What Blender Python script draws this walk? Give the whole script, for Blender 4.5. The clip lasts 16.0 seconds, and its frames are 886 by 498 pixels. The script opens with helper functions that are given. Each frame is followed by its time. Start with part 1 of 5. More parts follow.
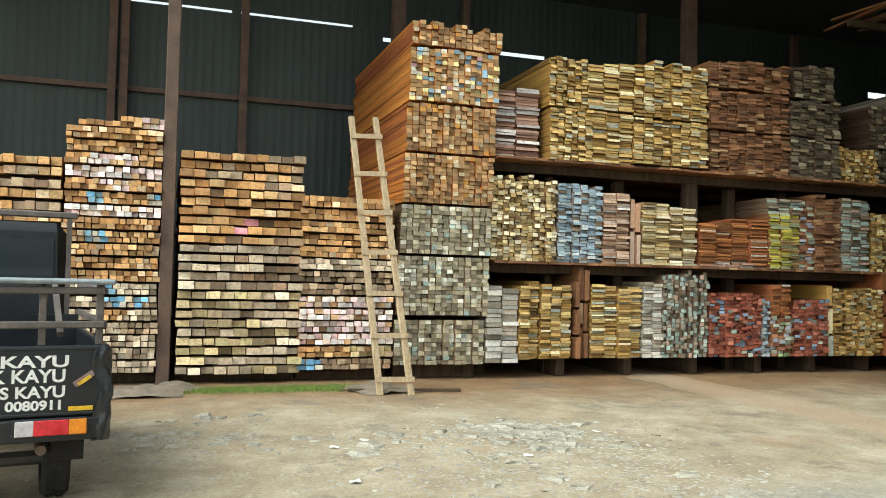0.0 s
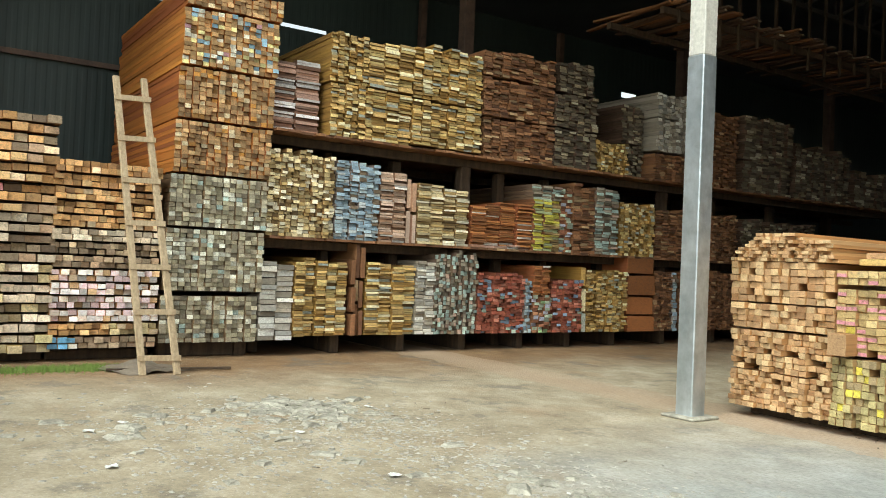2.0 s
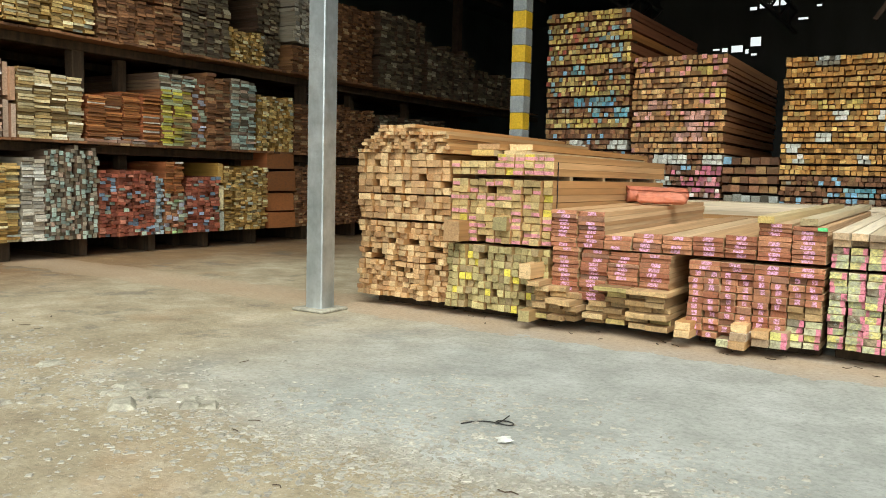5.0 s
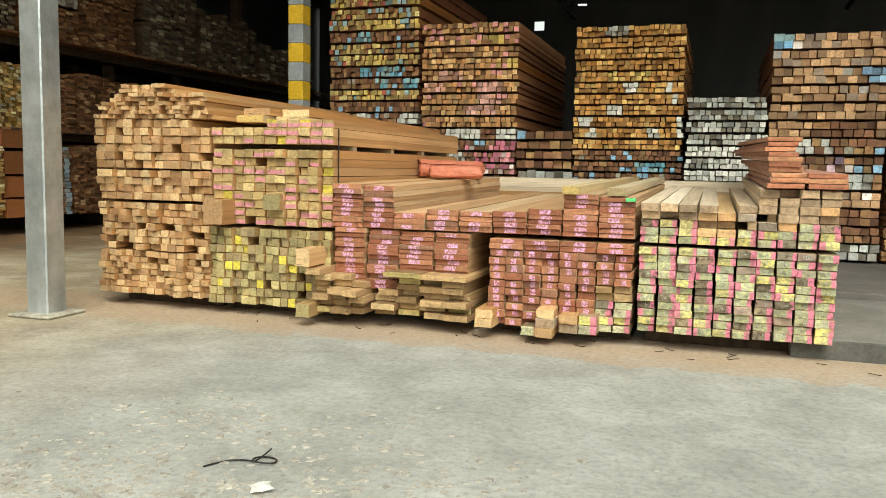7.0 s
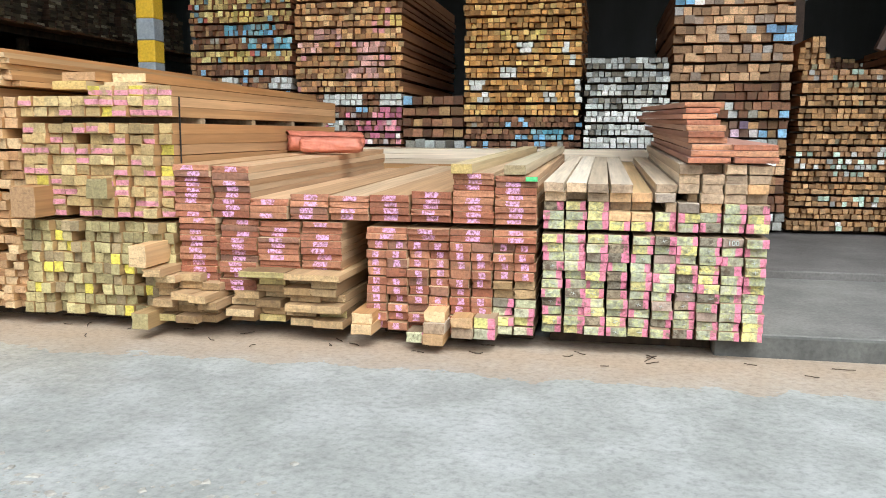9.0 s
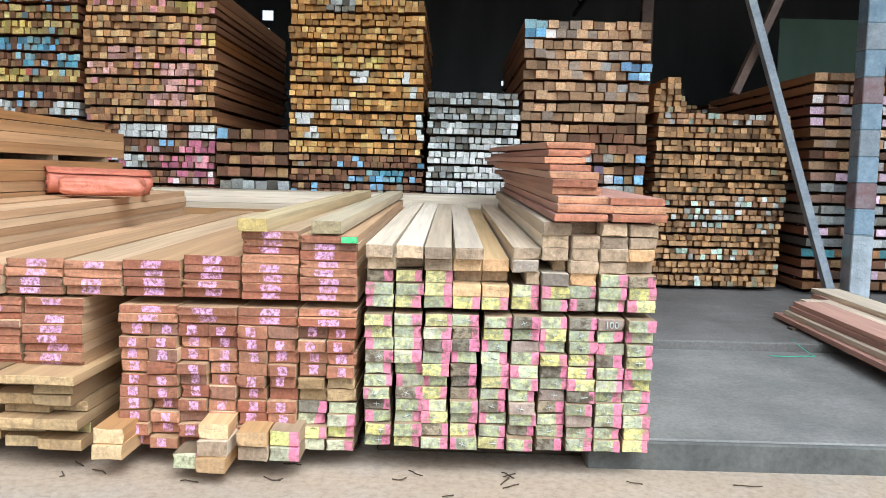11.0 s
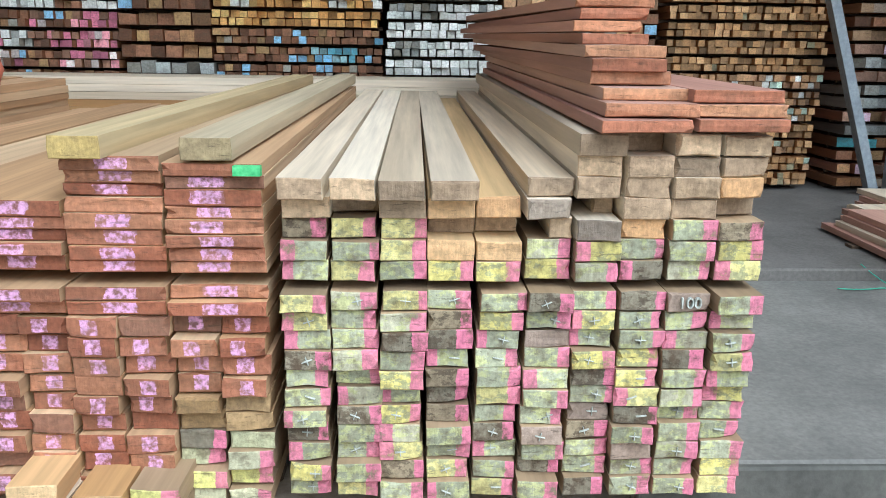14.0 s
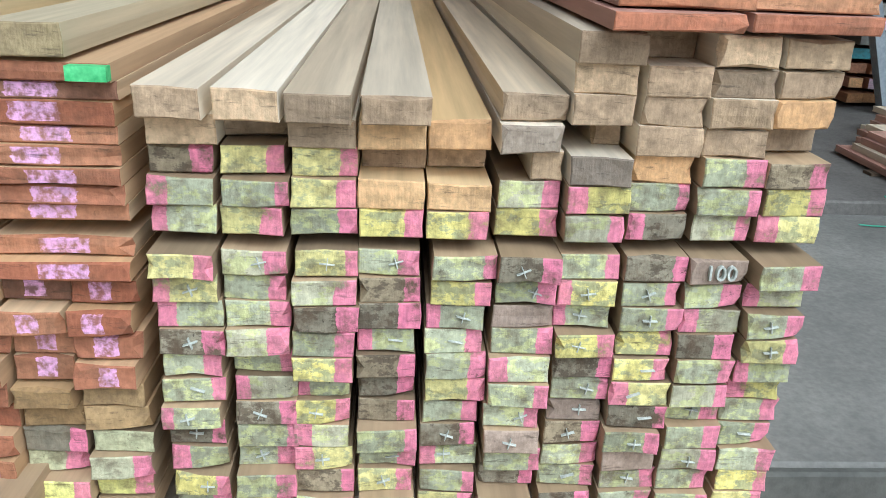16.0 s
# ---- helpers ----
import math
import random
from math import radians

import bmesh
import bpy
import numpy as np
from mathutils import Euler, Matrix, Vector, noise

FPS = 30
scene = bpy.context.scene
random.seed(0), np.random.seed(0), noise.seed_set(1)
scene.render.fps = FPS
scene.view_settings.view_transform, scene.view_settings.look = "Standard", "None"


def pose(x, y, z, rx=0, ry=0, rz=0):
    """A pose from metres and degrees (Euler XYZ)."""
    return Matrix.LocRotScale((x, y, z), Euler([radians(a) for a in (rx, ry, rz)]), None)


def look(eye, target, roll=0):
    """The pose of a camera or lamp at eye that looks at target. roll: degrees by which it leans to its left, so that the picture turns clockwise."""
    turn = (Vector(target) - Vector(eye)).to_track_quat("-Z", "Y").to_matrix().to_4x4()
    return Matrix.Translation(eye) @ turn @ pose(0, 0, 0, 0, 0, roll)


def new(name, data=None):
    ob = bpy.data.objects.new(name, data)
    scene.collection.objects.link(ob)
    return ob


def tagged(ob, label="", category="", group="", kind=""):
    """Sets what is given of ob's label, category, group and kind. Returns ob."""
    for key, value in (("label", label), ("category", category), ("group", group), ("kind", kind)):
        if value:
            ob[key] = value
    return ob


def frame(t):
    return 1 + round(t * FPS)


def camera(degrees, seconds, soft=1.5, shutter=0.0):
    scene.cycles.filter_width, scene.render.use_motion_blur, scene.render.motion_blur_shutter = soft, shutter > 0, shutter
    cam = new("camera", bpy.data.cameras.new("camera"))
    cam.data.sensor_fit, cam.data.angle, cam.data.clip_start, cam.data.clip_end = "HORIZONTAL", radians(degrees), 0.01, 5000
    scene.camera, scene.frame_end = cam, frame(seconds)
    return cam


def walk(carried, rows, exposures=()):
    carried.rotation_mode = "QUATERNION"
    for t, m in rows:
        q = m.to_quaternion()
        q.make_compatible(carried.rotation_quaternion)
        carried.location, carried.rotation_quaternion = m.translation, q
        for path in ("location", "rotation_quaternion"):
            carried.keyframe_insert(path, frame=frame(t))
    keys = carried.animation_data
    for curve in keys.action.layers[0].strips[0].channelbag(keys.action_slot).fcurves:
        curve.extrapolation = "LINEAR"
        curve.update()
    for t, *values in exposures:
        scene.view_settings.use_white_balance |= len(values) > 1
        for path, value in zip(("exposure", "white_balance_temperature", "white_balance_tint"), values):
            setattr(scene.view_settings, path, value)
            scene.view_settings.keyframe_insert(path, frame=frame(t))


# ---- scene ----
cam = camera(56.5, 16.0, soft=0.7, shutter=0.12)
SKY, SUN = 0.24, 1.6
PATH = [
    (0, (-0.404, -8.741, 1.715), (-2.299, -8.105, 1.788), 1.3),
    (0.5, (-0.449, -8.773, 1.717), (-2.301, -8.021, 1.79), 1.4),
    (1, (-0.469, -8.79, 1.718), (-2.269, -7.921, 1.791), 1.8),
    (1.5, (-0.472, -8.781, 1.721), (-2.203, -7.78, 1.775), 1.9),
    (2, (-0.467, -8.718, 1.682), (-2.123, -7.599, 1.721), 2.4),
    (2.5, (-0.467, -8.747, 1.632), (-1.997, -7.459, 1.618), 2.7),
    (3, (-0.449, -8.72, 1.653), (-1.895, -7.34, 1.577), 2.6),
    (3.5, (-0.445, -8.73, 1.671), (-1.8, -7.261, 1.6), 2.8),
    (4, (-0.442, -8.731, 1.648), (-1.675, -7.159, 1.562), 2.5),
    (4.5, (-0.485, -8.55, 1.608), (-1.63, -6.919, 1.43), 1.7),
    (5, (-0.528, -8.189, 1.631), (-1.587, -6.502, 1.453), 1.5),
    (5.2, (-0.555, -8.112, 1.617), (-1.57, -6.398, 1.438), 1.6),
    (7.3, (-0.997, -6.77, 1.463), (-1.579, -4.868, 1.256), 1.2),
    (7.5, (-1.025, -6.688, 1.502), (-1.589, -4.781, 1.283), 1.3),
    (8, (-1.098, -6.464, 1.514), (-1.564, -4.532, 1.289), 0.9),
    (8.5, (-1.1, -6.097, 1.524), (-1.524, -4.16, 1.258), -0.0),
    (9, (-1.111, -5.75, 1.546), (-1.484, -3.805, 1.266), 0.3),
    (9.5, (-1.127, -5.334, 1.566), (-1.32, -3.363, 1.284), 0.6),
    (10, (-1.082, -4.94, 1.568), (-1.155, -2.955, 1.339), 0.6),
    (10.2, (-1.047, -4.78, 1.58), (-1.104, -2.789, 1.399), 1.0),
    (12.3, (-1.168, -3.49, 1.574), (-1.123, -1.503, 1.35), 1.5),
    (12.5, (-1.175, -3.387, 1.561), (-1.127, -1.405, 1.297), 1.9),
    (13, (-1.219, -3.044, 1.559), (-1.167, -1.073, 1.224), 1.7),
    (13.5, (-1.166, -2.717, 1.554), (-1.094, -0.762, 1.14), 0.8),
    (14, (-1.098, -2.461, 1.578), (-1.026, -0.518, 1.111), 0.8),
    (14.5, (-1.15, -2.171, 1.556), (-1.057, -0.246, 1.024), 1.7),
    (15, (-1.127, -2.005, 1.545), (-1.027, -0.1, 0.948), 1.95),
    (15.5, (-1.057, -1.838, 1.507), (-0.933, 0.059, 0.887), 2.1),
    (16, (-0.98, -1.725, 1.492), (-0.855, 0.148, 0.805), 2.5),
]
walk(cam, [(t, look(eye, target, roll)) for t, eye, target, roll in PATH],
     exposures=[(0.0, 0.3, 6250, 0), (4.0, 0.05, 6400, 0), (7.5, 0.02, 7050, 2), (8.0, 0.03, 6800, 3), (8.5, 0.1, 6000, 6), (9.5, 0.28, 5850, 8), (10.2, 0.3, 5700, 8), (12.5, 0.25, 5400, 5), (13.5, 0.06, 5450, 5), (16.0, -0.12, 5500, 4)])

# ---- world and sun: overcast day ----
world = bpy.data.worlds.new("world")
scene.world = world
world.use_nodes = True
wn, wl = world.node_tree.nodes, world.node_tree.links
sky = wn.new("ShaderNodeTexSky")
sky.sky_type = "NISHITA"
sky.sun_disc = False
sky.sun_elevation, sky.sun_rotation = radians(52), radians(150)
sky.dust_density, sky.air_density = 4.0, 1.0
fade = wn.new("ShaderNodeHueSaturation")
fade.inputs["Saturation"].default_value = 0.22
wl.new(sky.outputs[0], fade.inputs["Color"])
wl.new(fade.outputs[0], wn["Background"].inputs["Color"])
wn["Background"].inputs["Strength"].default_value = SKY
sun_data = bpy.data.lights.new("sun", "SUN")
sun_data.energy, sun_data.angle, sun_data.color = SUN, radians(50), (1.0, 0.96, 0.9)
sun = new("sun", sun_data)
sun.matrix_world = look((3.2, -10.5, 13), (0, 0, 0))


# ---- materials ----
def srgb(text):
    """Linear colour from a hex text."""
    out = []
    for k in (0, 2, 4):
        v = int(text[k:k + 2], 16) / 255
        out.append(v / 12.92 if v < 0.04045 else ((v + 0.055) / 1.055) ** 2.4)
    return (*out, 1.0)


def material(name, rough=0.8, metal=0.0):
    m = bpy.data.materials.new(name)
    m.use_nodes = True
    b = m.node_tree.nodes["Principled BSDF"]
    b.inputs["Roughness"].default_value, b.inputs["Metallic"].default_value = rough, metal
    return m, m.node_tree.nodes, m.node_tree.links, b


def noise_node(n, l, vec, scale, detail=4.0, stretch=None, rough=0.6):
    if stretch:
        mp = n.new("ShaderNodeMapping")
        mp.inputs["Scale"].default_value = stretch
        l.new(vec, mp.inputs["Vector"])
        vec = mp.outputs[0]
    t = n.new("ShaderNodeTexNoise")
    t.inputs["Scale"].default_value, t.inputs["Detail"].default_value = scale, detail
    t.inputs["Roughness"].default_value = rough
    l.new(vec, t.inputs["Vector"])
    return t.outputs["Fac"]


def ramp_node(n, l, fac, stops, mode="LINEAR"):
    r = n.new("ShaderNodeValToRGB")
    r.color_ramp.interpolation = mode
    e = r.color_ramp.elements
    while len(e) > 1:
        e.remove(e[-1])
    e[0].position, e[0].color = stops[0]
    for p, c in stops[1:]:
        x = e.new(p)
        x.color = c
    l.new(fac, r.inputs[0])
    return r.outputs[0]


def mix_node(n, l, fac, a, b, mode="MIX"):
    x = n.new("ShaderNodeMix")
    x.data_type, x.blend_type = "RGBA", mode
    for sock, val in ((x.inputs[0], fac), (x.inputs[6], a), (x.inputs[7], b)):
        if isinstance(val, (int, float, tuple)):
            sock.default_value = val
        else:
            l.new(val, sock)
    return x.outputs[2]


def math_node(n, l, op, a, b=0.0):
    x = n.new("ShaderNodeMath")
    x.operation = op
    for sock, val in ((x.inputs[0], a), (x.inputs[1], b)):
        if isinstance(val, (int, float)):
            sock.default_value = val
        else:
            l.new(val, sock)
    return x.outputs[0]


def bump_node(n, l, b, height, strength, dist=0.01):
    x = n.new("ShaderNodeBump")
    x.inputs["Strength"].default_value, x.inputs["Distance"].default_value = strength, dist
    l.new(height, x.inputs["Height"])
    l.new(x.outputs[0], b.inputs["Normal"])


def grey(v):
    return (v, v, v, 1.0)


def random_of(n, joined):
    if joined:
        return n.new("ShaderNodeNewGeometry").outputs["Random Per Island"]
    return n.new("ShaderNodeObjectInfo").outputs["Random"]


def palette_stops(weights):
    total, at, stops = sum(w for _, w in weights), 0.0, []
    for c, w in weights:
        stops.append((at, srgb(c)))
        at += w / total
    return stops


def shift_vec(n, l, rnd):
    """Object coordinates moved by the random value, so that each board has its own grain."""
    tc = n.new("ShaderNodeTexCoord")
    add = n.new("ShaderNodeVectorMath")
    add.operation = "MULTIPLY_ADD"
    add.inputs[1].default_value = (1, 1, 1)
    comb = n.new("ShaderNodeCombineXYZ")
    k = math_node(n, l, "MULTIPLY", rnd, 37.0)
    for s in comb.inputs:
        l.new(k, s)
    l.new(tc.outputs["Object"], add.inputs[0])
    l.new(comb.outputs[0], add.inputs[2])
    return add.outputs[0], tc


def wood_side(name, weights, joined=False):
    m, n, l, b = material(name, 0.72)
    rnd = random_of(n, joined)
    vec, tc = shift_vec(n, l, rnd)
    base = ramp_node(n, l, rnd, palette_stops(weights), "CONSTANT")
    grain = noise_node(n, l, vec, 1.0, 6.0, (28, 0.9, 28))
    broad = noise_node(n, l, vec, 1.0, 3.0, (5, 0.5, 5))
    tone = math_node(n, l, "FRACT", math_node(n, l, "MULTIPLY", rnd, 7.31))
    base = mix_node(n, l, 1.0, base, ramp_node(n, l, tone, [(0.0, grey(0.8)), (1.0, grey(1.15))]), "MULTIPLY")
    c = mix_node(n, l, 1.0, base, ramp_node(n, l, grain, [(0.25, grey(0.74)), (0.7, grey(1.12))]), "MULTIPLY")
    c = mix_node(n, l, 1.0, c, ramp_node(n, l, broad, [(0.3, (0.88, 0.86, 0.84, 1)), (0.7, grey(1.1))]), "MULTIPLY")
    l.new(c, b.inputs["Base Color"])
    bump_node(n, l, b, grain, 0.25, 0.004)
    return m


def paint_mask(n, l, tc, rnd, blot, fine, stripe):
    """Where paint lies on a sawn end. stripe: (colour, from, to, share, mode); the modes are a bar across or along the end, or one of its sides."""
    colour, s0, s1, share, mode = stripe
    sep = n.new("ShaderNodeSeparateXYZ")
    l.new(tc.outputs["Generated"], sep.inputs[0])
    warp = math_node(n, l, "MULTIPLY", math_node(n, l, "SUBTRACT", blot, 0.5), 0.22)
    x = math_node(n, l, "ADD", sep.outputs[2 if mode == "along" else 0], warp)
    if mode == "left":
        x = math_node(n, l, "SUBTRACT", 1.0, x)
    shift = math_node(n, l, "MULTIPLY", math_node(n, l, "SUBTRACT", math_node(n, l, "FRACT", math_node(n, l, "MULTIPLY", rnd, 13.7)), 0.5), 0.16)
    x = math_node(n, l, "ADD", x, shift)
    inside = math_node(n, l, "MULTIPLY", math_node(n, l, "GREATER_THAN", x, s0), math_node(n, l, "LESS_THAN", x, s1))
    pick = math_node(n, l, "LESS_THAN", math_node(n, l, "FRACT", math_node(n, l, "MULTIPLY", rnd, 29.3)), share)
    if mode == "across":
        up = math_node(n, l, "ADD", sep.outputs[2], warp)
        inside = math_node(n, l, "MULTIPLY", inside, math_node(n, l, "MULTIPLY", math_node(n, l, "GREATER_THAN", up, 0.14), math_node(n, l, "LESS_THAN", up, 0.9)))
        cover = ramp_node(n, l, fine, [(0.40, grey(0.15)), (0.56, grey(1.0))])
    else:
        cover = ramp_node(n, l, blot, [(0.34, grey(0.1)), (0.42, grey(1.0))])
    return math_node(n, l, "MULTIPLY", math_node(n, l, "MULTIPLY", inside, pick), cover)


def wood_end(name, weights, joined=False, wear=0.5, stripe=None, lo=0.5, hi=1.65, smear=None):
    """Sawn ends, part of them dipped in paint; smear: a second colour of paint brushed over part of the end."""
    m, n, l, b = material(name, 0.85)
    rnd = random_of(n, joined)
    vec, tc = shift_vec(n, l, rnd)
    base = ramp_node(n, l, rnd, palette_stops(weights), "CONSTANT")
    fine = noise_node(n, l, vec, 55.0, 5.0)
    blot = noise_node(n, l, vec, 16.0, 5.0, None, 0.7)
    saw = noise_node(n, l, vec, 1.0, 3.0, (60, 60, 6))
    if smear:
        strokes = noise_node(n, l, vec, 1.0, 5.0, (22, 22, 34), 0.7)
        base = mix_node(n, l, ramp_node(n, l, strokes, [(0.5, grey(0.0)), (0.56, grey(0.85))]), base, srgb(smear))
    tone = math_node(n, l, "FRACT", math_node(n, l, "MULTIPLY", rnd, 7.31))
    base = mix_node(n, l, 1.0, base, ramp_node(n, l, tone, [(0.0, grey(lo)), (0.5, grey((lo + hi) / 2)), (1.0, grey(hi))]), "MULTIPLY")
    if stripe:
        mask = paint_mask(n, l, tc, rnd, blot, fine, stripe)
        base = mix_node(n, l, math_node(n, l, "MULTIPLY", mask, 0.9), base, srgb(stripe[0]))
    c = mix_node(n, l, 1.0, base, ramp_node(n, l, fine, [(0.25, grey(0.68)), (0.72, grey(1.18))]), "MULTIPLY")
    brush = noise_node(n, l, vec, 1.0, 4.0, (70, 70, 14), 0.6)
    c = mix_node(n, l, 1.0, c, ramp_node(n, l, brush, [(0.3, grey(0.9)), (0.7, grey(1.08))]), "MULTIPLY")
    split = noise_node(n, l, vec, 1.0, 7.0, (10, 10, 75), 0.75)
    c = mix_node(n, l, ramp_node(n, l, split, [(0.58, grey(0.0)), (0.66, grey(0.6))]), c, srgb("3c3226"))
    crack = noise_node(n, l, vec, 1.0, 6.0, (38, 38, 30), 0.8)
    c = mix_node(n, l, ramp_node(n, l, crack, [(0.62, grey(0.0)), (0.67, grey(wear))]), c, srgb("382c20"))
    dirt = ramp_node(n, l, blot, [(0.36, grey(1.0)), (0.52, grey(0.0))])
    c = mix_node(n, l, math_node(n, l, "MULTIPLY", dirt, wear), c, srgb("5a4a38"))
    l.new(c, b.inputs["Base Color"])
    bump_node(n, l, b, math_node(n, l, "ADD", fine, math_node(n, l, "MULTIPLY", saw, 1.3)), 0.6, 0.005)
    return m


def stained(name, a, c2, scale=1.2, rough=0.8, metal=0.0, bump=0.2, fine=30.0, stretch=None, dist=0.01):
    m, n, l, b = material(name, rough, metal)
    vec = n.new("ShaderNodeTexCoord").outputs["Object"]
    big = noise_node(n, l, vec, scale, 6.0, stretch)
    small = noise_node(n, l, vec, fine, 4.0)
    c = ramp_node(n, l, big, [(0.32, srgb(a)), (0.68, srgb(c2))])
    c = mix_node(n, l, 1.0, c, ramp_node(n, l, small, [(0.3, grey(0.8)), (0.7, grey(1.12))]), "MULTIPLY")
    l.new(c, b.inputs["Base Color"])
    bump_node(n, l, b, small, bump, dist)
    return m


def ground_material():
    m, n, l, b = material("ground", 0.9)
    vec = n.new("ShaderNodeTexCoord").outputs["Object"]
    sep = n.new("ShaderNodeSeparateXYZ")
    l.new(vec, sep.inputs[0])
    big = noise_node(n, l, vec, 0.35, 5.0)
    mid = noise_node(n, l, vec, 1.6, 6.0, None, 0.7)
    fine = noise_node(n, l, vec, 22.0, 6.0, None, 0.75)
    grit = noise_node(n, l, vec, 90.0, 3.0)
    dirt = ramp_node(n, l, mid, [(0.3, srgb("8c7f69")), (0.5, srgb("a4987f")), (0.7, srgb("bcb19c"))])
    brown = ramp_node(n, l, mid, [(0.3, srgb("75593c")), (0.7, srgb("977a56"))])
    conc = ramp_node(n, l, mid, [(0.28, srgb("8a8c86")), (0.5, srgb("a0a29c")), (0.72, srgb("b6b8b4"))])
    # brown earth along the rack
    edge = math_node(n, l, "ADD", sep.outputs[0], math_node(n, l, "MULTIPLY", big, 5.0))
    near_rack = ramp_node(n, l, math_node(n, l, "MULTIPLY", math_node(n, l, "ADD", edge, 11.6), 0.2), [(0.3, grey(1.0)), (0.75, grey(0.0))])
    c = mix_node(n, l, near_rack, dirt, brown)
    damp = ramp_node(n, l, noise_node(n, l, vec, 0.9, 7.0, None, 0.75), [(0.55, grey(0.0)), (0.62, grey(0.55))])
    c = mix_node(n, l, damp, c, srgb("69665e"))
    rusty = ramp_node(n, l, noise_node(n, l, vec, 0.6, 5.0, None, 0.6), [(0.57, grey(0.0)), (0.68, grey(0.35))])
    c = mix_node(n, l, rusty, c, srgb("a5825c"))
    pebble = ramp_node(n, l, noise_node(n, l, vec, 45.0, 2.0, None, 0.5), [(0.66, grey(0.0)), (0.70, grey(0.7))])
    c = mix_node(n, l, pebble, c, srgb("c8c2b2"))
    # the cast apron in front of the piles
    rim = math_node(n, l, "ADD", sep.outputs[1], math_node(n, l, "MULTIPLY", mid, 1.6))
    rim2 = math_node(n, l, "ADD", sep.outputs[0], math_node(n, l, "MULTIPLY", big, 4.0))
    f1 = ramp_node(n, l, math_node(n, l, "MULTIPLY", math_node(n, l, "ADD", rim, 4.6), 0.5), [(0.3, grey(0.0)), (0.7, grey(1.0))])
    f2 = ramp_node(n, l, math_node(n, l, "MULTIPLY", math_node(n, l, "ADD", rim2, 5.6), 0.25), [(0.2, grey(0.0)), (0.8, grey(1.0))])
    c = mix_node(n, l, math_node(n, l, "MULTIPLY", f1, f2), c, conc)
    # sawdust swept against the piles
    y1 = math_node(n, l, "ABSOLUTE", math_node(n, l, "ADD", sep.outputs[1], 0.1))
    dust = ramp_node(n, l, math_node(n, l, "ADD", y1, math_node(n, l, "MULTIPLY", mid, 0.9)), [(0.5, grey(0.85)), (1.0, grey(0.55)), (1.35, grey(0.0))])
    c = mix_node(n, l, dust, c, srgb("b09a80"))
    c = mix_node(n, l, 1.0, c, ramp_node(n, l, fine, [(0.25, grey(0.6)), (0.5, grey(1.0)), (0.75, grey(1.2))]), "MULTIPLY")
    c = mix_node(n, l, 1.0, c, ramp_node(n, l, big, [(0.3, grey(0.86)), (0.7, grey(1.06))]), "MULTIPLY")
    l.new(c, b.inputs["Base Color"])
    rough_part = math_node(n, l, "SUBTRACT", 1.0, math_node(n, l, "MULTIPLY", math_node(n, l, "MULTIPLY", f1, f2), 0.8))
    relief = math_node(n, l, "MULTIPLY", math_node(n, l, "ADD", fine, math_node(n, l, "MULTIPLY", grit, 0.4)), rough_part)
    bump_node(n, l, b, relief, 0.55, 0.03)
    return m


def corrugated(name, a, c2):
    m, n, l, b = material(name, 0.55, 0.0)
    vec = n.new("ShaderNodeTexCoord").outputs["Object"]
    big = noise_node(n, l, vec, 0.8, 6.0, (1, 1, 0.25))
    l.new(ramp_node(n, l, big, [(0.3, srgb(a)), (0.7, srgb(c2))]), b.inputs["Base Color"])
    return m


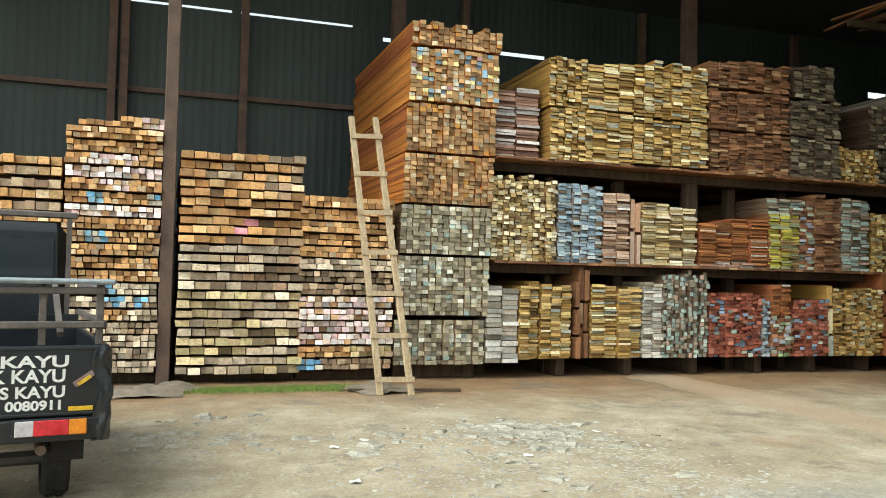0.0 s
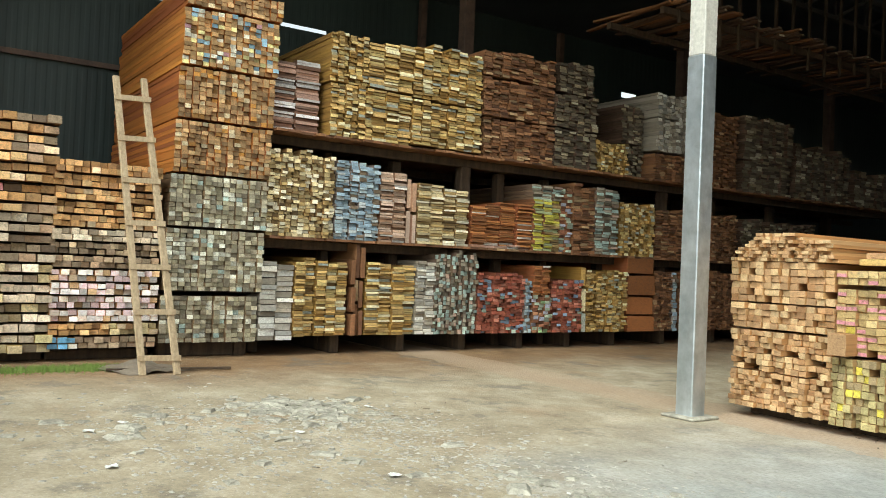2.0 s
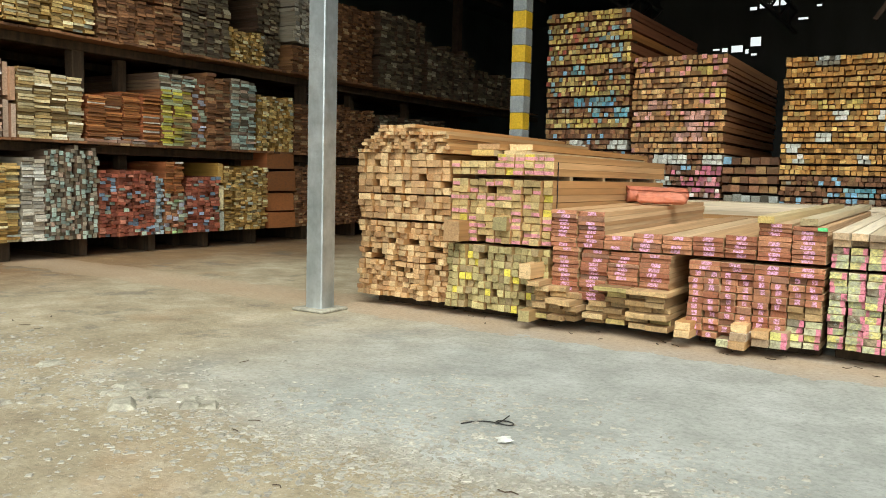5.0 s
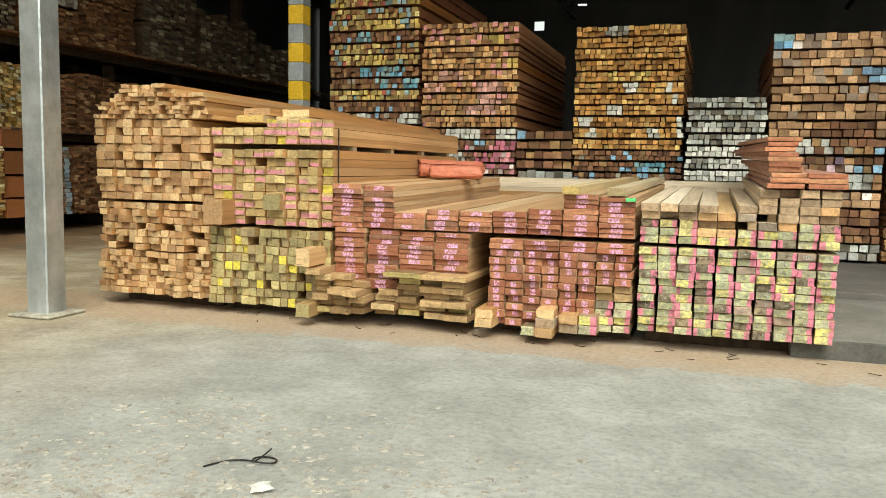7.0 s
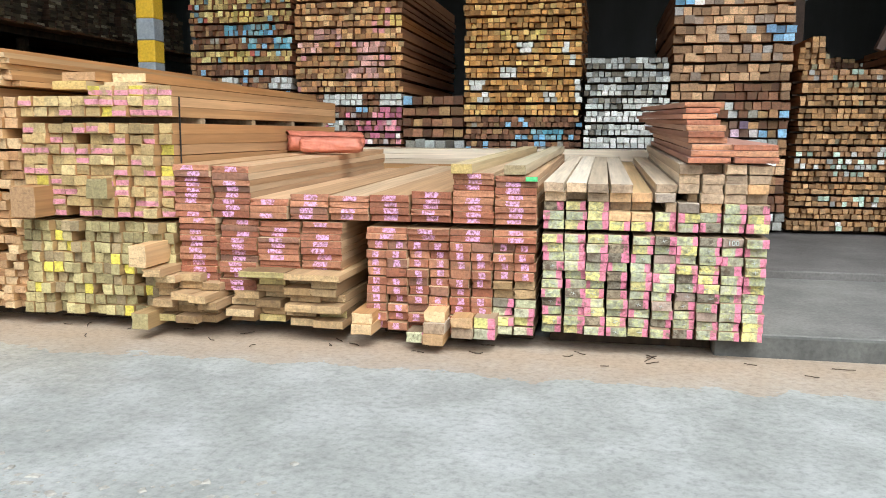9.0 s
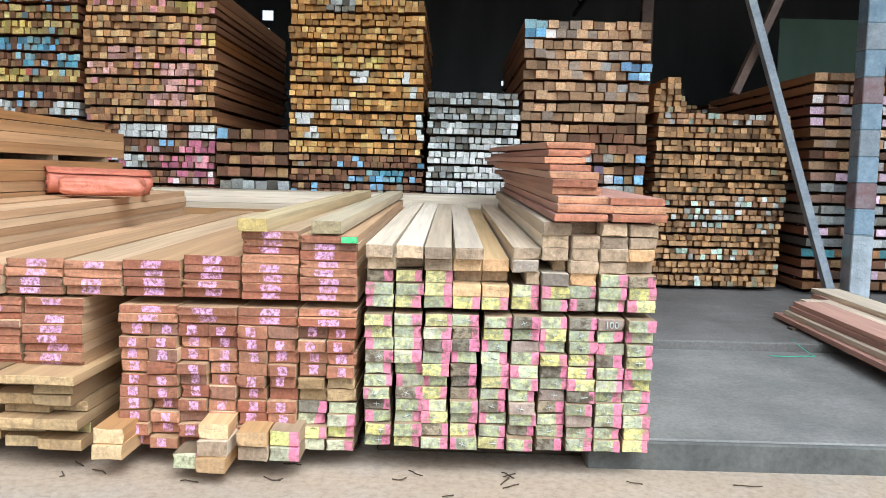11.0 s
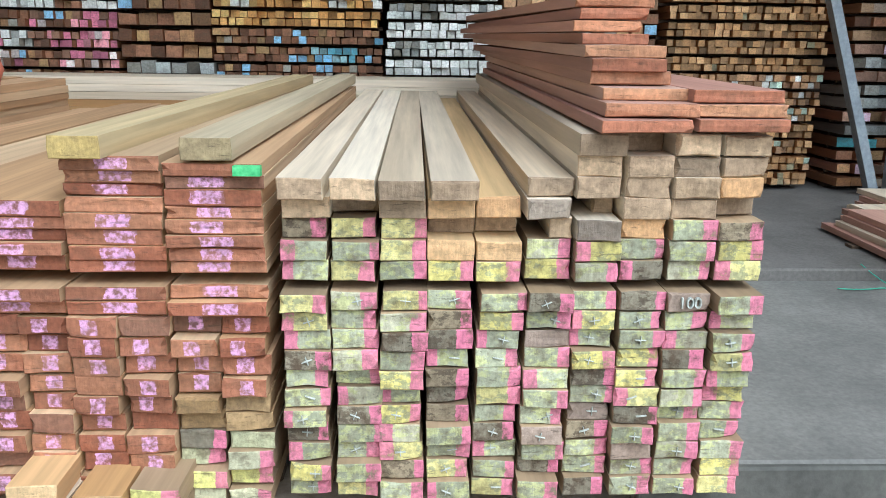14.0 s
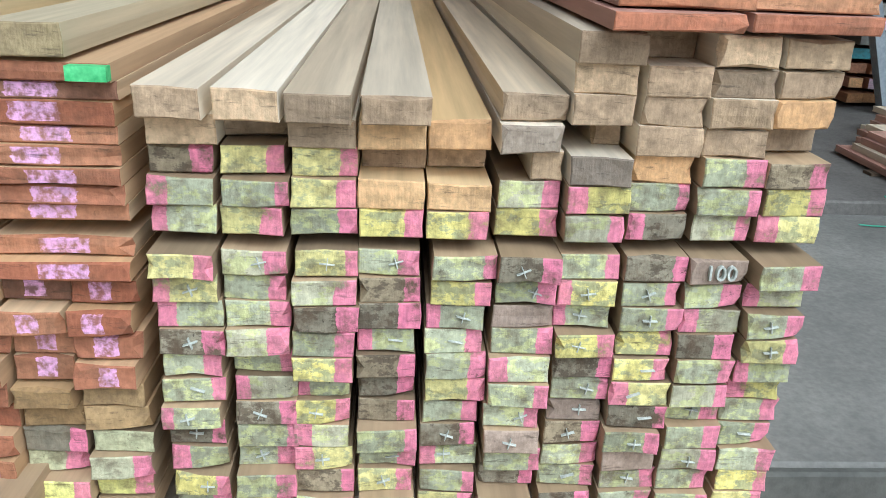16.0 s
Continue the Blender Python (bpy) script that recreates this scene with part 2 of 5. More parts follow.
MAT = {
    "ground": ground_material(),
    "concrete": stained("concrete", "6a6964", "8a8882", 1.5, 0.85, 0, 0.4, 40),
    "kerb": stained("dark_kerb", "4a4a46", "6a6a64", 2.5, 0.9, 0, 0.4, 30),
    "concrete_dark": stained("concrete_dark", "585550", "787570", 1.2, 0.9, 0, 0.4, 40),
    "steel": stained("galvanised_sheet", "a4aeb2", "d0d8dc", 3.0, 0.34, 0.7, 0.6, 6.0, (1, 1, 0.4), 0.03),
    "white_paint": stained("white_paint", "b4b2a8", "cfcdc4", 2.0, 0.6),
    "yellow_paint": stained("yellow_paint", "c9a21e", "dcb62c", 4.0, 0.55),
    "grey_paint": stained("grey_paint", "7d868c", "9aa2a6", 4.0, 0.55),
    "blue_paint": stained("blue_grey_paint", "6f8796", "93a7b3", 4.0, 0.5),
    "red_paint": stained("worn_red_paint", "7c5654", "8f8484", 6.0, 0.6),
    "dark_steel": stained("dark_steel", "3c3a38", "57524c", 2.0, 0.6),
    "rust": stained("rusty_steel", "4f4038", "6d5748", 3.0, 0.75),
    "rack_wood": stained("weathered_rack_timber", "3c3024", "594836", 2.0, 0.85, 0, 0.4, 25, (6, 6, 0.6)),
    "deck_wood": stained("dusty_deck_boards", "7a6a52", "9a8a70", 2.0, 0.9, 0, 0.4, 25, (4, 1, 4)),
    "ladder_wood": stained("pale_ladder_timber", "a58f70", "c4b090", 3.0, 0.75, 0, 0.3, 30, (8, 8, 1)),
    "sheet_green": corrugated("green_wall_sheet", "28322f", "38443f"),
    # paler green for a lit stretch of wall: the light is in the colour
    "green_lit": corrugated("lit_green_sheet", "6a8a78", "7c9c8a"),
    "roof_sheet": corrugated("dark_roof_sheet", "34383a", "484c4e"),
    "tarp": stained("orange_tarpaulin", "b4644c", "cc8066", 5.0, 0.55, 0, 0.5, 12, None, 0.03),
    "black_paint": stained("black_vehicle_paint", "14171b", "23272c", 3.0, 0.3),
    "plastic": stained("crumpled_black_plastic", "16191c", "2e3236", 9.0, 0.22, 0, 0.5, 22, None, 0.02),
    "rubber": stained("tyre_rubber", "1c1b1a", "2c2a28", 8.0, 0.85, 0, 0.4, 60),
    "rail_paint": stained("dull_brown_rail_paint", "4d4743", "6a625c", 5.0, 0.6),
    "lettering": stained("white_lettering", "d5d5d0", "e8e8e4", 5.0, 0.5),
    "chalk": stained("faded_chalk", "a4a89e", "c8ccc4", 60.0, 0.9),
    "green_mark": stained("bright_green_spray", "4cb86c", "70d088", 60.0, 0.8),
    "lamp_red": stained("red_lamp_lens", "b81f28", "d23540", 9.0, 0.2),
    "lamp_amber": stained("amber_lamp_lens", "d0761a", "e08c2a", 9.0, 0.2),
    "lamp_clear": stained("clear_lamp_lens", "b5b0b2", "cac6c8", 9.0, 0.2),
    "stone": stained("pale_rubble", "7e7a6e", "b6b2a2", 5.0, 0.95, 0, 0.5, 40),
    "chips": stained("grey_gravel", "8a867c", "b8b4a8", 6.0, 0.95, 0, 0.5, 40),
    "litter": stained("white_litter", "cfcfc8", "e4e4de", 9.0, 0.7),
    "mud_sheet": stained("muddy_canvas", "6b6154", "857a6a", 3.0, 0.9, 0, 0.4, 20),
    "grass": stained("grass", "5e7a30", "869c4c", 9.0, 0.8),
    "wire": stained("black_cable", "151515", "222222", 5.0, 0.5),
    "green_string": stained("green_string", "3f9a80", "57b498", 5.0, 0.6),
}
g, n_, l_, b_ = material("window_glass", 0.05)
b_.inputs["Base Color"].default_value = srgb("2a3236")
MAT["glass"] = g

# timber by kind: (sides, ends, wear of the ends, painted band, second paint)
MARKED_SIDES = [("a08a6c", 3), ("b09878", 2), ("8d7a60", 1)]
PINK_R = ("e0809c", 0.72, 1.6, 1.0, "right")
PINK_L = ("e0809c", 0.72, 1.6, 1.0, "left")
KINDS = {
    "fresh": ([("c49c68", 3), ("b68a58", 3), ("cca878", 2)], [("c09c70", 4), ("b08c64", 3), ("ccae82", 3), ("a07850", 1)], 0.25, None),
    "fresh_side": ([("c69a68", 3), ("ba8e5e", 3), ("cea678", 2)], [("b59a68", 3), ("a89060", 3), ("c2ab78", 2), ("c9b84a", 1)], 0.45, ("d48c9c", 0.1, 0.6, 0.48, "along")),
    "olive": ([("a88a5c", 3), ("b59868", 2)], [("aa9c6c", 4), ("988c62", 3), ("bcb07c", 3), ("d2c452", 1.4), ("9c8a66", 2)], 0.35, None),
    "red": ([("c6a47e", 3), ("bc9870", 3), ("ceb28e", 2)], [("a26a4e", 4), ("965c42", 3), ("ae7858", 3), ("825c48", 1)], 0.3, ("e6b0da", 0.33, 0.66, 0.9, "across")),
    "red_plain": ([("bd9482", 3), ("ae8474", 3), ("c8a694", 2)], [("b8805e", 4), ("a86c50", 3), ("c6926c", 3)], 0.35, None),
    "brown": ([("ae9068", 3), ("bb9c74", 2), ("957852", 1)], [("b6986c", 4), ("a2845a", 3), ("c4aa7e", 3), ("beac70", 1)], 0.4, None),
    "marked": ([("a08a6c", 3), ("b09878", 2), ("8d7a60", 1)], [("b2b092", 4), ("bebc9a", 3), ("a09a82", 3), ("e0dc88", 3), ("c8c8a0", 2), ("8c8470", 1)], 0.62, ("e2809e", 0.7, 1.5, 0.9, "right")),
    "marked_top": ([("dccdb4", 3), ("d2c0a4", 2), ("e2d6c0", 2)], [("b49a7c", 4), ("a28c72", 3), ("c2a684", 3), ("948676", 1)], 0.4, None),
    "paint_yellow_r": (MARKED_SIDES, [("e2d682", 4), ("d6cc88", 3)], 0.5, PINK_R, "a4a47c"),
    "paint_yellow_l": (MARKED_SIDES, [("e2d682", 4), ("d6cc88", 3)], 0.5, PINK_L, "a4a47c"),
    "paint_olive_r": (MARKED_SIDES, [("aeb094", 4), ("a0a286", 3), ("b8b498", 2)], 0.6, PINK_R, "c4c68c"),
    "paint_olive_l": (MARKED_SIDES, [("aeb094", 4), ("a0a286", 3), ("b8b498", 2)], 0.6, PINK_L, "c4c68c"),
    "paint_dark_r": (MARKED_SIDES, [("8c8470", 4), ("94866c", 3)], 0.85, PINK_R, "5c5040"),
    "paint_dark_l": (MARKED_SIDES, [("8c8470", 4), ("94866c", 3)], 0.85, PINK_L, "5c5040"),
    "paint_none": (MARKED_SIDES, [("a08c7c", 4), ("a89484", 3)], 0.35, None),
    "tan_top": ([("c9ab7c", 3), ("d0b488", 2)], [("c49a6c", 4), ("cca678", 3)], 0.25, None),
    "pale": ([("cdb98e", 2), ("d6c7a6", 2)], [("c4aa6a", 3), ("b9a57c", 2)], 0.3, None),
    "tall": ([("a5622c", 3), ("b8742f", 3), ("96552a", 2)], [("a8865c", 4), ("967650", 3), ("bc9a6c", 3), ("d0c09c", 1.4), ("a87838", 1)], 0.5, None),
    "tall_blue": ([("b8742f", 3), ("c08036", 2)], [("a8875a", 4), ("b59060", 3), ("8fb0c0", 1.6), ("d8cf90", 1.2), ("c9c6b4", 1.4), ("dba8b0", 0.4)], 0.35, None),
    "tall_grey": ([("8a7050", 3), ("7d6648", 2)], [("8c866e", 4), ("9c9680", 3), ("7c7462", 3), ("c4c4b4", 1.8), ("a8bcb4", 0.6)], 0.5, None),
    "stack_warm": ([("a0703c", 3), ("b07d46", 2)], [("b89060", 4), ("a88050", 4), ("c8a674", 3), ("d4bc98", 1.5), ("94704a", 2)], 0.4, None),
    "stack_white": ([("a0703c", 3), ("b07d46", 2)], [("d8d2cc", 4), ("dcc4c4", 3), ("c0a078", 1.2), ("c8b8a8", 1)], 0.25, None),
    "stack_grey": ([("80664a", 3), ("6f5a42", 2)], [("94826a", 4), ("7e6c58", 3), ("ae9a7c", 3), ("a88c70", 2)], 0.45, None),
    "stack_pink": ([("a0703c", 3), ("8a6440", 2)], [("b58a58", 4), ("a0784a", 3), ("d898a0", 1.4), ("c8a070", 2), ("7e6850", 2)], 0.4, None),
    "stack_yellow": ([("8c7448", 3), ("a08850", 2)], [("b0a078", 4), ("bcac84", 3), ("9c8c6c", 3), ("c4b888", 1.2), ("8c7c64", 1)], 0.4, None),
    "stack_cream": ([("a0886c", 3), ("8c7860", 2)], [("c0b098", 4), ("b0a088", 3), ("ccc0a8", 3), ("94846f", 1)], 0.4, None),
    "stack_blue": ([("a0703c", 3), ("b07d46", 2)], [("6ca0c0", 3), ("88b0c4", 2), ("b4b0a0", 1)], 0.3, None),
    "back_yellow": ([("a87038", 3), ("9a642f", 2)], [("c0ac60", 3), ("bca460", 3)], 0.3, None),
    "back_sky": ([("8a6040", 3), ("7c5438", 2)], [("6098a8", 3), ("70a0bc", 3), ("84a4a8", 2)], 0.3, None),
    "back_blush": ([("a07048", 3), ("8c6040", 2)], [("c4988c", 3), ("cca49c", 2), ("b88c70", 1)], 0.4, None),
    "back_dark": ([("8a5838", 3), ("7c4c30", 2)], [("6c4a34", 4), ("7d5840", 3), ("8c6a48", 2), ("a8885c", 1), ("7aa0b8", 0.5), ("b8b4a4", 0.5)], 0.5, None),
    "back_mix": ([("8a5838", 3), ("7c4c30", 2)], [("a89058", 3), ("b8a468", 3), ("8c6440", 3), ("84a4ac", 1.4), ("a8584a", 0.5), ("c8bc80", 1)], 0.4, None),
    "back_rose": ([("a07048", 3), ("8c6040", 2)], [("b48c5c", 4), ("a87c50", 3), ("c88c8c", 1.2), ("c4a474", 2), ("8c6848", 2)], 0.4, None),
    "back_pink": ([("a07048", 3), ("8c6040", 2)], [("c07288", 4), ("cc8c94", 2), ("dccec6", 2), ("80604c", 3)], 0.35, None),
    "back_gold": ([("a87038", 3), ("9a642f", 2)], [("a87c44", 4), ("b48a50", 4), ("9a7038", 3), ("c4a464", 2)], 0.35, None),
    "back_teal": ([("8a6040", 3), ("7c5438", 2)], [("8c6440", 4), ("7c5838", 3), ("58a0a8", 1.6), ("68a0d0", 0.6), ("b0a088", 1)], 0.4, None),
    "back_white": ([("b8b4ac", 2), ("a8a090", 2)], [("e0e2da", 4), ("d2d6ce", 3), ("e8e8e2", 3), ("b8bab2", 1)], 0.15, None),
    "back_grey": ([("8c8880", 2), ("787068", 2)], [("9ca09c", 4), ("84847c", 3), ("b4bab4", 2), ("6c685c", 2)], 0.35, None),
    "back_blue": ([("a87850", 3), ("98683f", 2)], [("8cb8d8", 4), ("9cc4dc", 3), ("84a8c8", 2)], 0.3, None),
    "back_light": ([("a87850", 3), ("98683f", 2)], [("b08c68", 4), ("bc9a74", 3), ("9c7c5c", 3), ("8c7c6c", 1), ("d4d0c8", 0.6)], 0.35, None),
    "back_amber": ([("a07040", 3), ("906238", 2)], [("a07c52", 4), ("947048", 3), ("b08c62", 3), ("7c603f", 2), ("a09878", 0.4)], 0.4, None),
    "back_ambergreen": ([("a07040", 3), ("906238", 2)], [("a07c58", 3), ("947250", 2), ("b4c8b4", 1.8), ("c4c4bc", 1.6), ("8c6c50", 1)], 0.35, None),
    "back_lilac": ([("8c5c44", 3), ("a07058", 2)], [("d0b4c0", 3), ("c8c0b8", 2), ("947460", 3), ("a8845c", 2), ("806c80", 0.6)], 0.35, None),
    "rack_yellow": ([("8c6a30", 3), ("a07c38", 2)], [("c4a468", 4), ("d0b878", 3), ("a8884c", 3), ("e4dab0", 2), ("b0b8ac", 0.7), ("7c6030", 1.5)], 0.4, None),
    "rack_brown": ([("7c5434", 3), ("8c6440", 2)], [("80583a", 4), ("906848", 3), ("6c4a34", 3), ("a88c68", 1)], 0.4, None),
    # dark palette: weathered boards, and shade put into the colour of far rack boards
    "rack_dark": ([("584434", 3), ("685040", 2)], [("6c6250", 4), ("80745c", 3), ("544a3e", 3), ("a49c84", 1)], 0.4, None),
    "rack_cream": ([("8c6c40", 3), ("a08050", 2)], [("d4c498", 4), ("c0ac7c", 3), ("a08858", 3), ("e4dcc0", 2.5), ("6c5838", 1.5)], 0.35, None),
    "rack_blue": ([("8c8078", 3), ("a0948c", 2)], [("9cb4c4", 4), ("b4c8d0", 3), ("8498a4", 2), ("c8d0d0", 2), ("7c6c58", 1)], 0.25, None),
    "rack_pinkish": ([("8c6850", 3), ("a07c60", 2)], [("b49880", 4), ("c4ac98", 3), ("987860", 3), ("c8c4bc", 1)], 0.3, None),
    "rack_white": ([("7c5c48", 3), ("8c6850", 2)], [("dcd8d4", 3), ("a48474", 3), ("8c6854", 3)], 0.25, None),
    "rack_pale": ([("a09888", 3), ("8c8474", 2)], [("c0bcb0", 4), ("ccccc4", 3), ("a49c8c", 3)], 0.3, None),
    "rack_mint": ([("6c5848", 3), ("7c6650", 2)], [("9cb0a8", 3), ("8c8474", 4), ("b8c8bc", 2.5), ("68604f", 2), ("a89080", 1)], 0.35, None),
    "rack_redblue": ([("8c5038", 3), ("7c4430", 2)], [("9c5844", 4), ("8c4c3c", 3), ("8ca4bc", 1.4), ("b47864", 2), ("a8b8a8", 0.7)], 0.3, None),
    "rack_mixgreen": ([("8c6040", 3), ("7c5438", 2)], [("a4b09c", 3), ("b4b8c8", 2), ("8c5c44", 3), ("a07454", 2), ("a8c890", 0.8)], 0.3, None),
    "rack_yellowpaint": ([("7c5030", 3), ("8c5c38", 2)], [("c8c050", 4), ("a8b084", 3), ("b4a860", 2), ("9c8458", 2)], 0.25, None),
    "rack_orange": ([("9c5c34", 3), ("8c5030", 2)], [("a0683c", 4), ("8c5830", 3), ("b47c48", 2), ("d0c8bc", 0.6)], 0.3, None),
}
NEAR = ("paint_yellow_r", "paint_yellow_l", "paint_olive_r", "paint_olive_l", "paint_dark_r", "paint_dark_l", "paint_none", "tan_top", "marked", "marked_top", "red", "red_plain", "brown", "olive", "fresh", "fresh_side", "pale")
made_mats = {}


def kind_mats(kind, joined=False):
    key = (kind, joined)
    if key not in made_mats:
        sides, ends, wear, stripe = KINDS[kind][:4]
        smear = KINDS[kind][4] if len(KINDS[kind]) > 4 else None
        tag = kind + ("_joined" if joined else "")
        # stack ends are multiplied up to 2.25, brightening put into colour against the shade
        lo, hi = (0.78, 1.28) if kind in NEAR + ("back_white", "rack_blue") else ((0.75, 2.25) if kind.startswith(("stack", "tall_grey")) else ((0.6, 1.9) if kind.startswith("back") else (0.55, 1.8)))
        made_mats[key] = (wood_side(tag + "_side", sides, joined), wood_end(tag + "_end", ends, joined, wear, None if joined else stripe, lo, hi, smear))
    return made_mats[key]


# ---- mesh helpers ----
def part(name, bm, mat, parent=None, label="", m=None):
    me = bpy.data.meshes.new(name)
    bm.to_mesh(me)
    bm.free()
    for x in (mat if isinstance(mat, (list, tuple)) else [mat]):
        me.materials.append(x)
    ob = new(name, me)
    if parent is not None:
        ob.parent = parent
    if m is not None:
        ob.matrix_basis = m
    if label:
        tagged(ob, label)
    return ob


def box(bm, x0, x1, y0, y1, z0, z1, bevel=0.0, m=None):
    r = bmesh.ops.create_cube(bm, size=1.0)
    mat = Matrix.Translation(((x0 + x1) / 2, (y0 + y1) / 2, (z0 + z1) / 2)) @ Matrix.Diagonal((x1 - x0, y1 - y0, z1 - z0, 1))
    bmesh.ops.transform(bm, matrix=(m or Matrix()) @ mat, verts=r["verts"])
    if bevel:
        edges = list({e for v in r["verts"] for e in v.link_edges})
        bmesh.ops.bevel(bm, geom=edges, offset=bevel, segments=1, affect="EDGES")
    return bm


def boxed(name, x0, x1, y0, y1, z0, z1, mat, parent=None, bevel=0.0, label="", m=None):
    return part(name, box(bmesh.new(), x0, x1, y0, y1, z0, z1, bevel), mat, parent, label, m)


def beam(bm, a, b, w, h=None, up=(0, 0, 1)):
    """A straight bar of section w by h from a to b."""
    a, b = Vector(a), Vector(b)
    d = b - a
    q = d.to_track_quat("Y", "Z").to_matrix().to_4x4()
    box(bm, -w / 2, w / 2, 0, d.length, -(h or w) / 2, (h or w) / 2, 0, Matrix.Translation(a) @ q)
    return bm


def root(name, x, y, z, rz, label, category, group="", rx=0.0):
    e = new(name)
    e.empty_display_size = 0.1
    e.matrix_basis = pose(x, y, z, rx, 0, rz)
    return tagged(e, label, category, group)


rng = random.Random(7)
mesh_cache = {}


def board_mesh(w, h, length, kind, variant):
    """A sawn board, front end at y = 0; boards of the near piles have uneven, chipped ends."""
    key = (round(w, 4), round(h, 4), round(length, 3), kind, variant)
    if key in mesh_cache:
        return mesh_cache[key]
    r = random.Random(int(w * 10000) * 7 + int(h * 10000) * 13 + variant * 17)
    near = kind in NEAR
    e = min(0.003, h * 0.08)
    s = min(w, h) * (0.035 if near else 0.05)
    jit = lambda a: r.uniform(-a, a)
    c = [(0, 0), (w / 2, 0), (w, 0), (w, h / 2), (w, h), (w / 2, h), (0, h), (0, h / 2)] if near else [(0, 0), (w, 0), (w, h), (0, h)]
    n = len(c)
    c = [(x + jit(s), z + (jit(s) if z else 0)) for x, z in c]
    cx, cz = w / 2, h / 2
    inner, ring, skew = [], [], jit(0.006)
    for x, z in c:
        y = skew * (x - cx) / cx + jit(0.003)
        chip = r.uniform(0.08, 0.24) if near and r.random() < 0.15 else 0.0
        ring.append((x, y + e + chip * 0.09, z))
        k = 1 - chip
        ix = x + (e if x < cx - 0.002 else (-e if x > cx + 0.002 else 0))
        iz = z + (e if z < cz - 0.002 else (-e if z > cz + 0.002 else 0))
        inner.append((cx + (ix - cx) * k, y, cz + (iz - cz) * k))
    back = [(x, length, z) for x, z in c]
    faces = [tuple(range(n)), tuple(3 * n - 1 - i for i in range(n))]
    for i in range(n):
        j = (i + 1) % n
        faces += [(n + i, n + j, j, i), (2 * n + i, 2 * n + j, n + j, n + i)]
    me = bpy.data.meshes.new("timber")
    me.from_pydata(inner + ring + back, [], faces)
    for x in kind_mats(kind):
        me.materials.append(x)
    for p in me.polygons:
        p.material_index = 1 if p.index < 2 or p.index % 2 == 0 else 0
    me.update()
    mesh_cache[key] = me
    return me


class Pile:
    """Collects the boards of one stack: the first as objects, those past the limit as one joined mesh for each kind."""

    def __init__(self, thing, limit=290, piece="timber"):
        self.thing, self.limit, self.count, self.piece, self.rest = thing, limit, 0, piece, {}

    def board(self, x, y, z, w, h, length, kind, tilt=0.0, turn=0.0):
        if self.count < self.limit:
            self.count += 1
            ob = new(self.piece, board_mesh(w, h, length, kind, rng.randrange(8 if kind in NEAR else 4)))
            ob.parent = self.thing
            ob.matrix_basis = pose(x, y, z, tilt, 0, turn)
        else:
            self.rest.setdefault(kind, []).append((x, y, z, w, h, length))

    def close(self):
        for kind, rows in self.rest.items():
            joined_boards(self.thing, rows, kind)


def joined_boards(thing, rows, kind):
    verts, faces = [], []
    for x, y, z, w, h, length in rows:
        k = len(verts)
        verts += [(x, y, z), (x + w, y, z), (x + w, y, z + h), (x, y, z + h),
                  (x, y + length, z), (x + w, y + length, z), (x + w, y + length, z + h), (x, y + length, z + h)]
        faces += [(k, k + 1, k + 2, k + 3), (k + 5, k + 4, k + 7, k + 6), (k + 1, k + 5, k + 6, k + 2),
                  (k + 4, k, k + 3, k + 7), (k + 3, k + 2, k + 6, k + 7), (k + 4, k + 5, k + 1, k)]
    me = bpy.data.meshes.new("boards")
    me.from_pydata(verts, [], faces)
    for x in kind_mats(kind, True):
        me.materials.append(x)
    for p in me.polygons:
        p.material_index = 1 if p.index % 6 < 2 else 0
    ob = new("boards", me)
    ob.parent = thing
    return tagged(ob, kind="stuff")


def strips(thing, x0, x1, depth, levels, t=0.022):
    """Sticks laid across between the layers, and bearers under the lowest."""
    bm = bmesh.new()
    for z in levels:
        for y in (0.25, depth * 0.5, depth - 0.4):
            box(bm, x0 + 0.01, x1 - 0.01, y, y + 0.04, z, z + t)
    tagged(part("sticks", bm, MAT["rack_wood"], thing), kind="stuff")


def bearers(thing, x0, x1, depth, h):
    for y in (0.35, depth * 0.5, depth - 0.6):
        boxed("bearer", x0 + 0.02, x1 - 0.02, y, y + 0.1, -h, -0.002, MAT["rack_wood"], thing, 0.008)


def spread(total, count):
    """Widths of boards laid side by side over a total."""
    raw = [rng.uniform(0.94, 1.06) for _ in range(count)]
    k = total / sum(raw)
    return [v * k for v in raw]


def grid_pack(pile, x0, x1, z0, z1, cols, rows, length, kind, loose=0.02, gap=0.0, top=None, missing=0.0):
    """A close pack of boards in columns; top: rows in each column where they differ."""
    w, h = (x1 - x0) / cols, (z1 - z0) / rows
    for c in range(cols):
        push = rng.uniform(-loose, loose)
        side = rng.uniform(-0.004, 0.004)
        for r in range(top[c] if top else rows):
            if rng.random() < missing:
                continue
            k = kind(c, r) if callable(kind) else kind
            pile.board(x0 + c * w + gap / 2 + side + rng.uniform(-0.003, 0.003), push + rng.uniform(-loose, loose), z0 + r * h,
                       w - gap - rng.choice((0.002, 0.005, 0.01)), h - rng.choice((0.001, 0.003, 0.006)), length, k, 0, rng.uniform(-0.15, 0.15))


def colour_runs(width, names):
    """Stretches of a layer: names is one kind, or (base, accent, share of the width that bears the accent)."""
    if isinstance(names, str):
        return lambda x: names
    base, accent, share = names
    spans = []
    for _ in range(rng.choice((1, 2, 2, 3))):
        a = rng.uniform(-0.05, 0.95) * width
        spans.append((a, a + width * share * rng.uniform(0.25, 0.8)))
    return lambda x: accent if any(a <= x < b for a, b in spans) else base


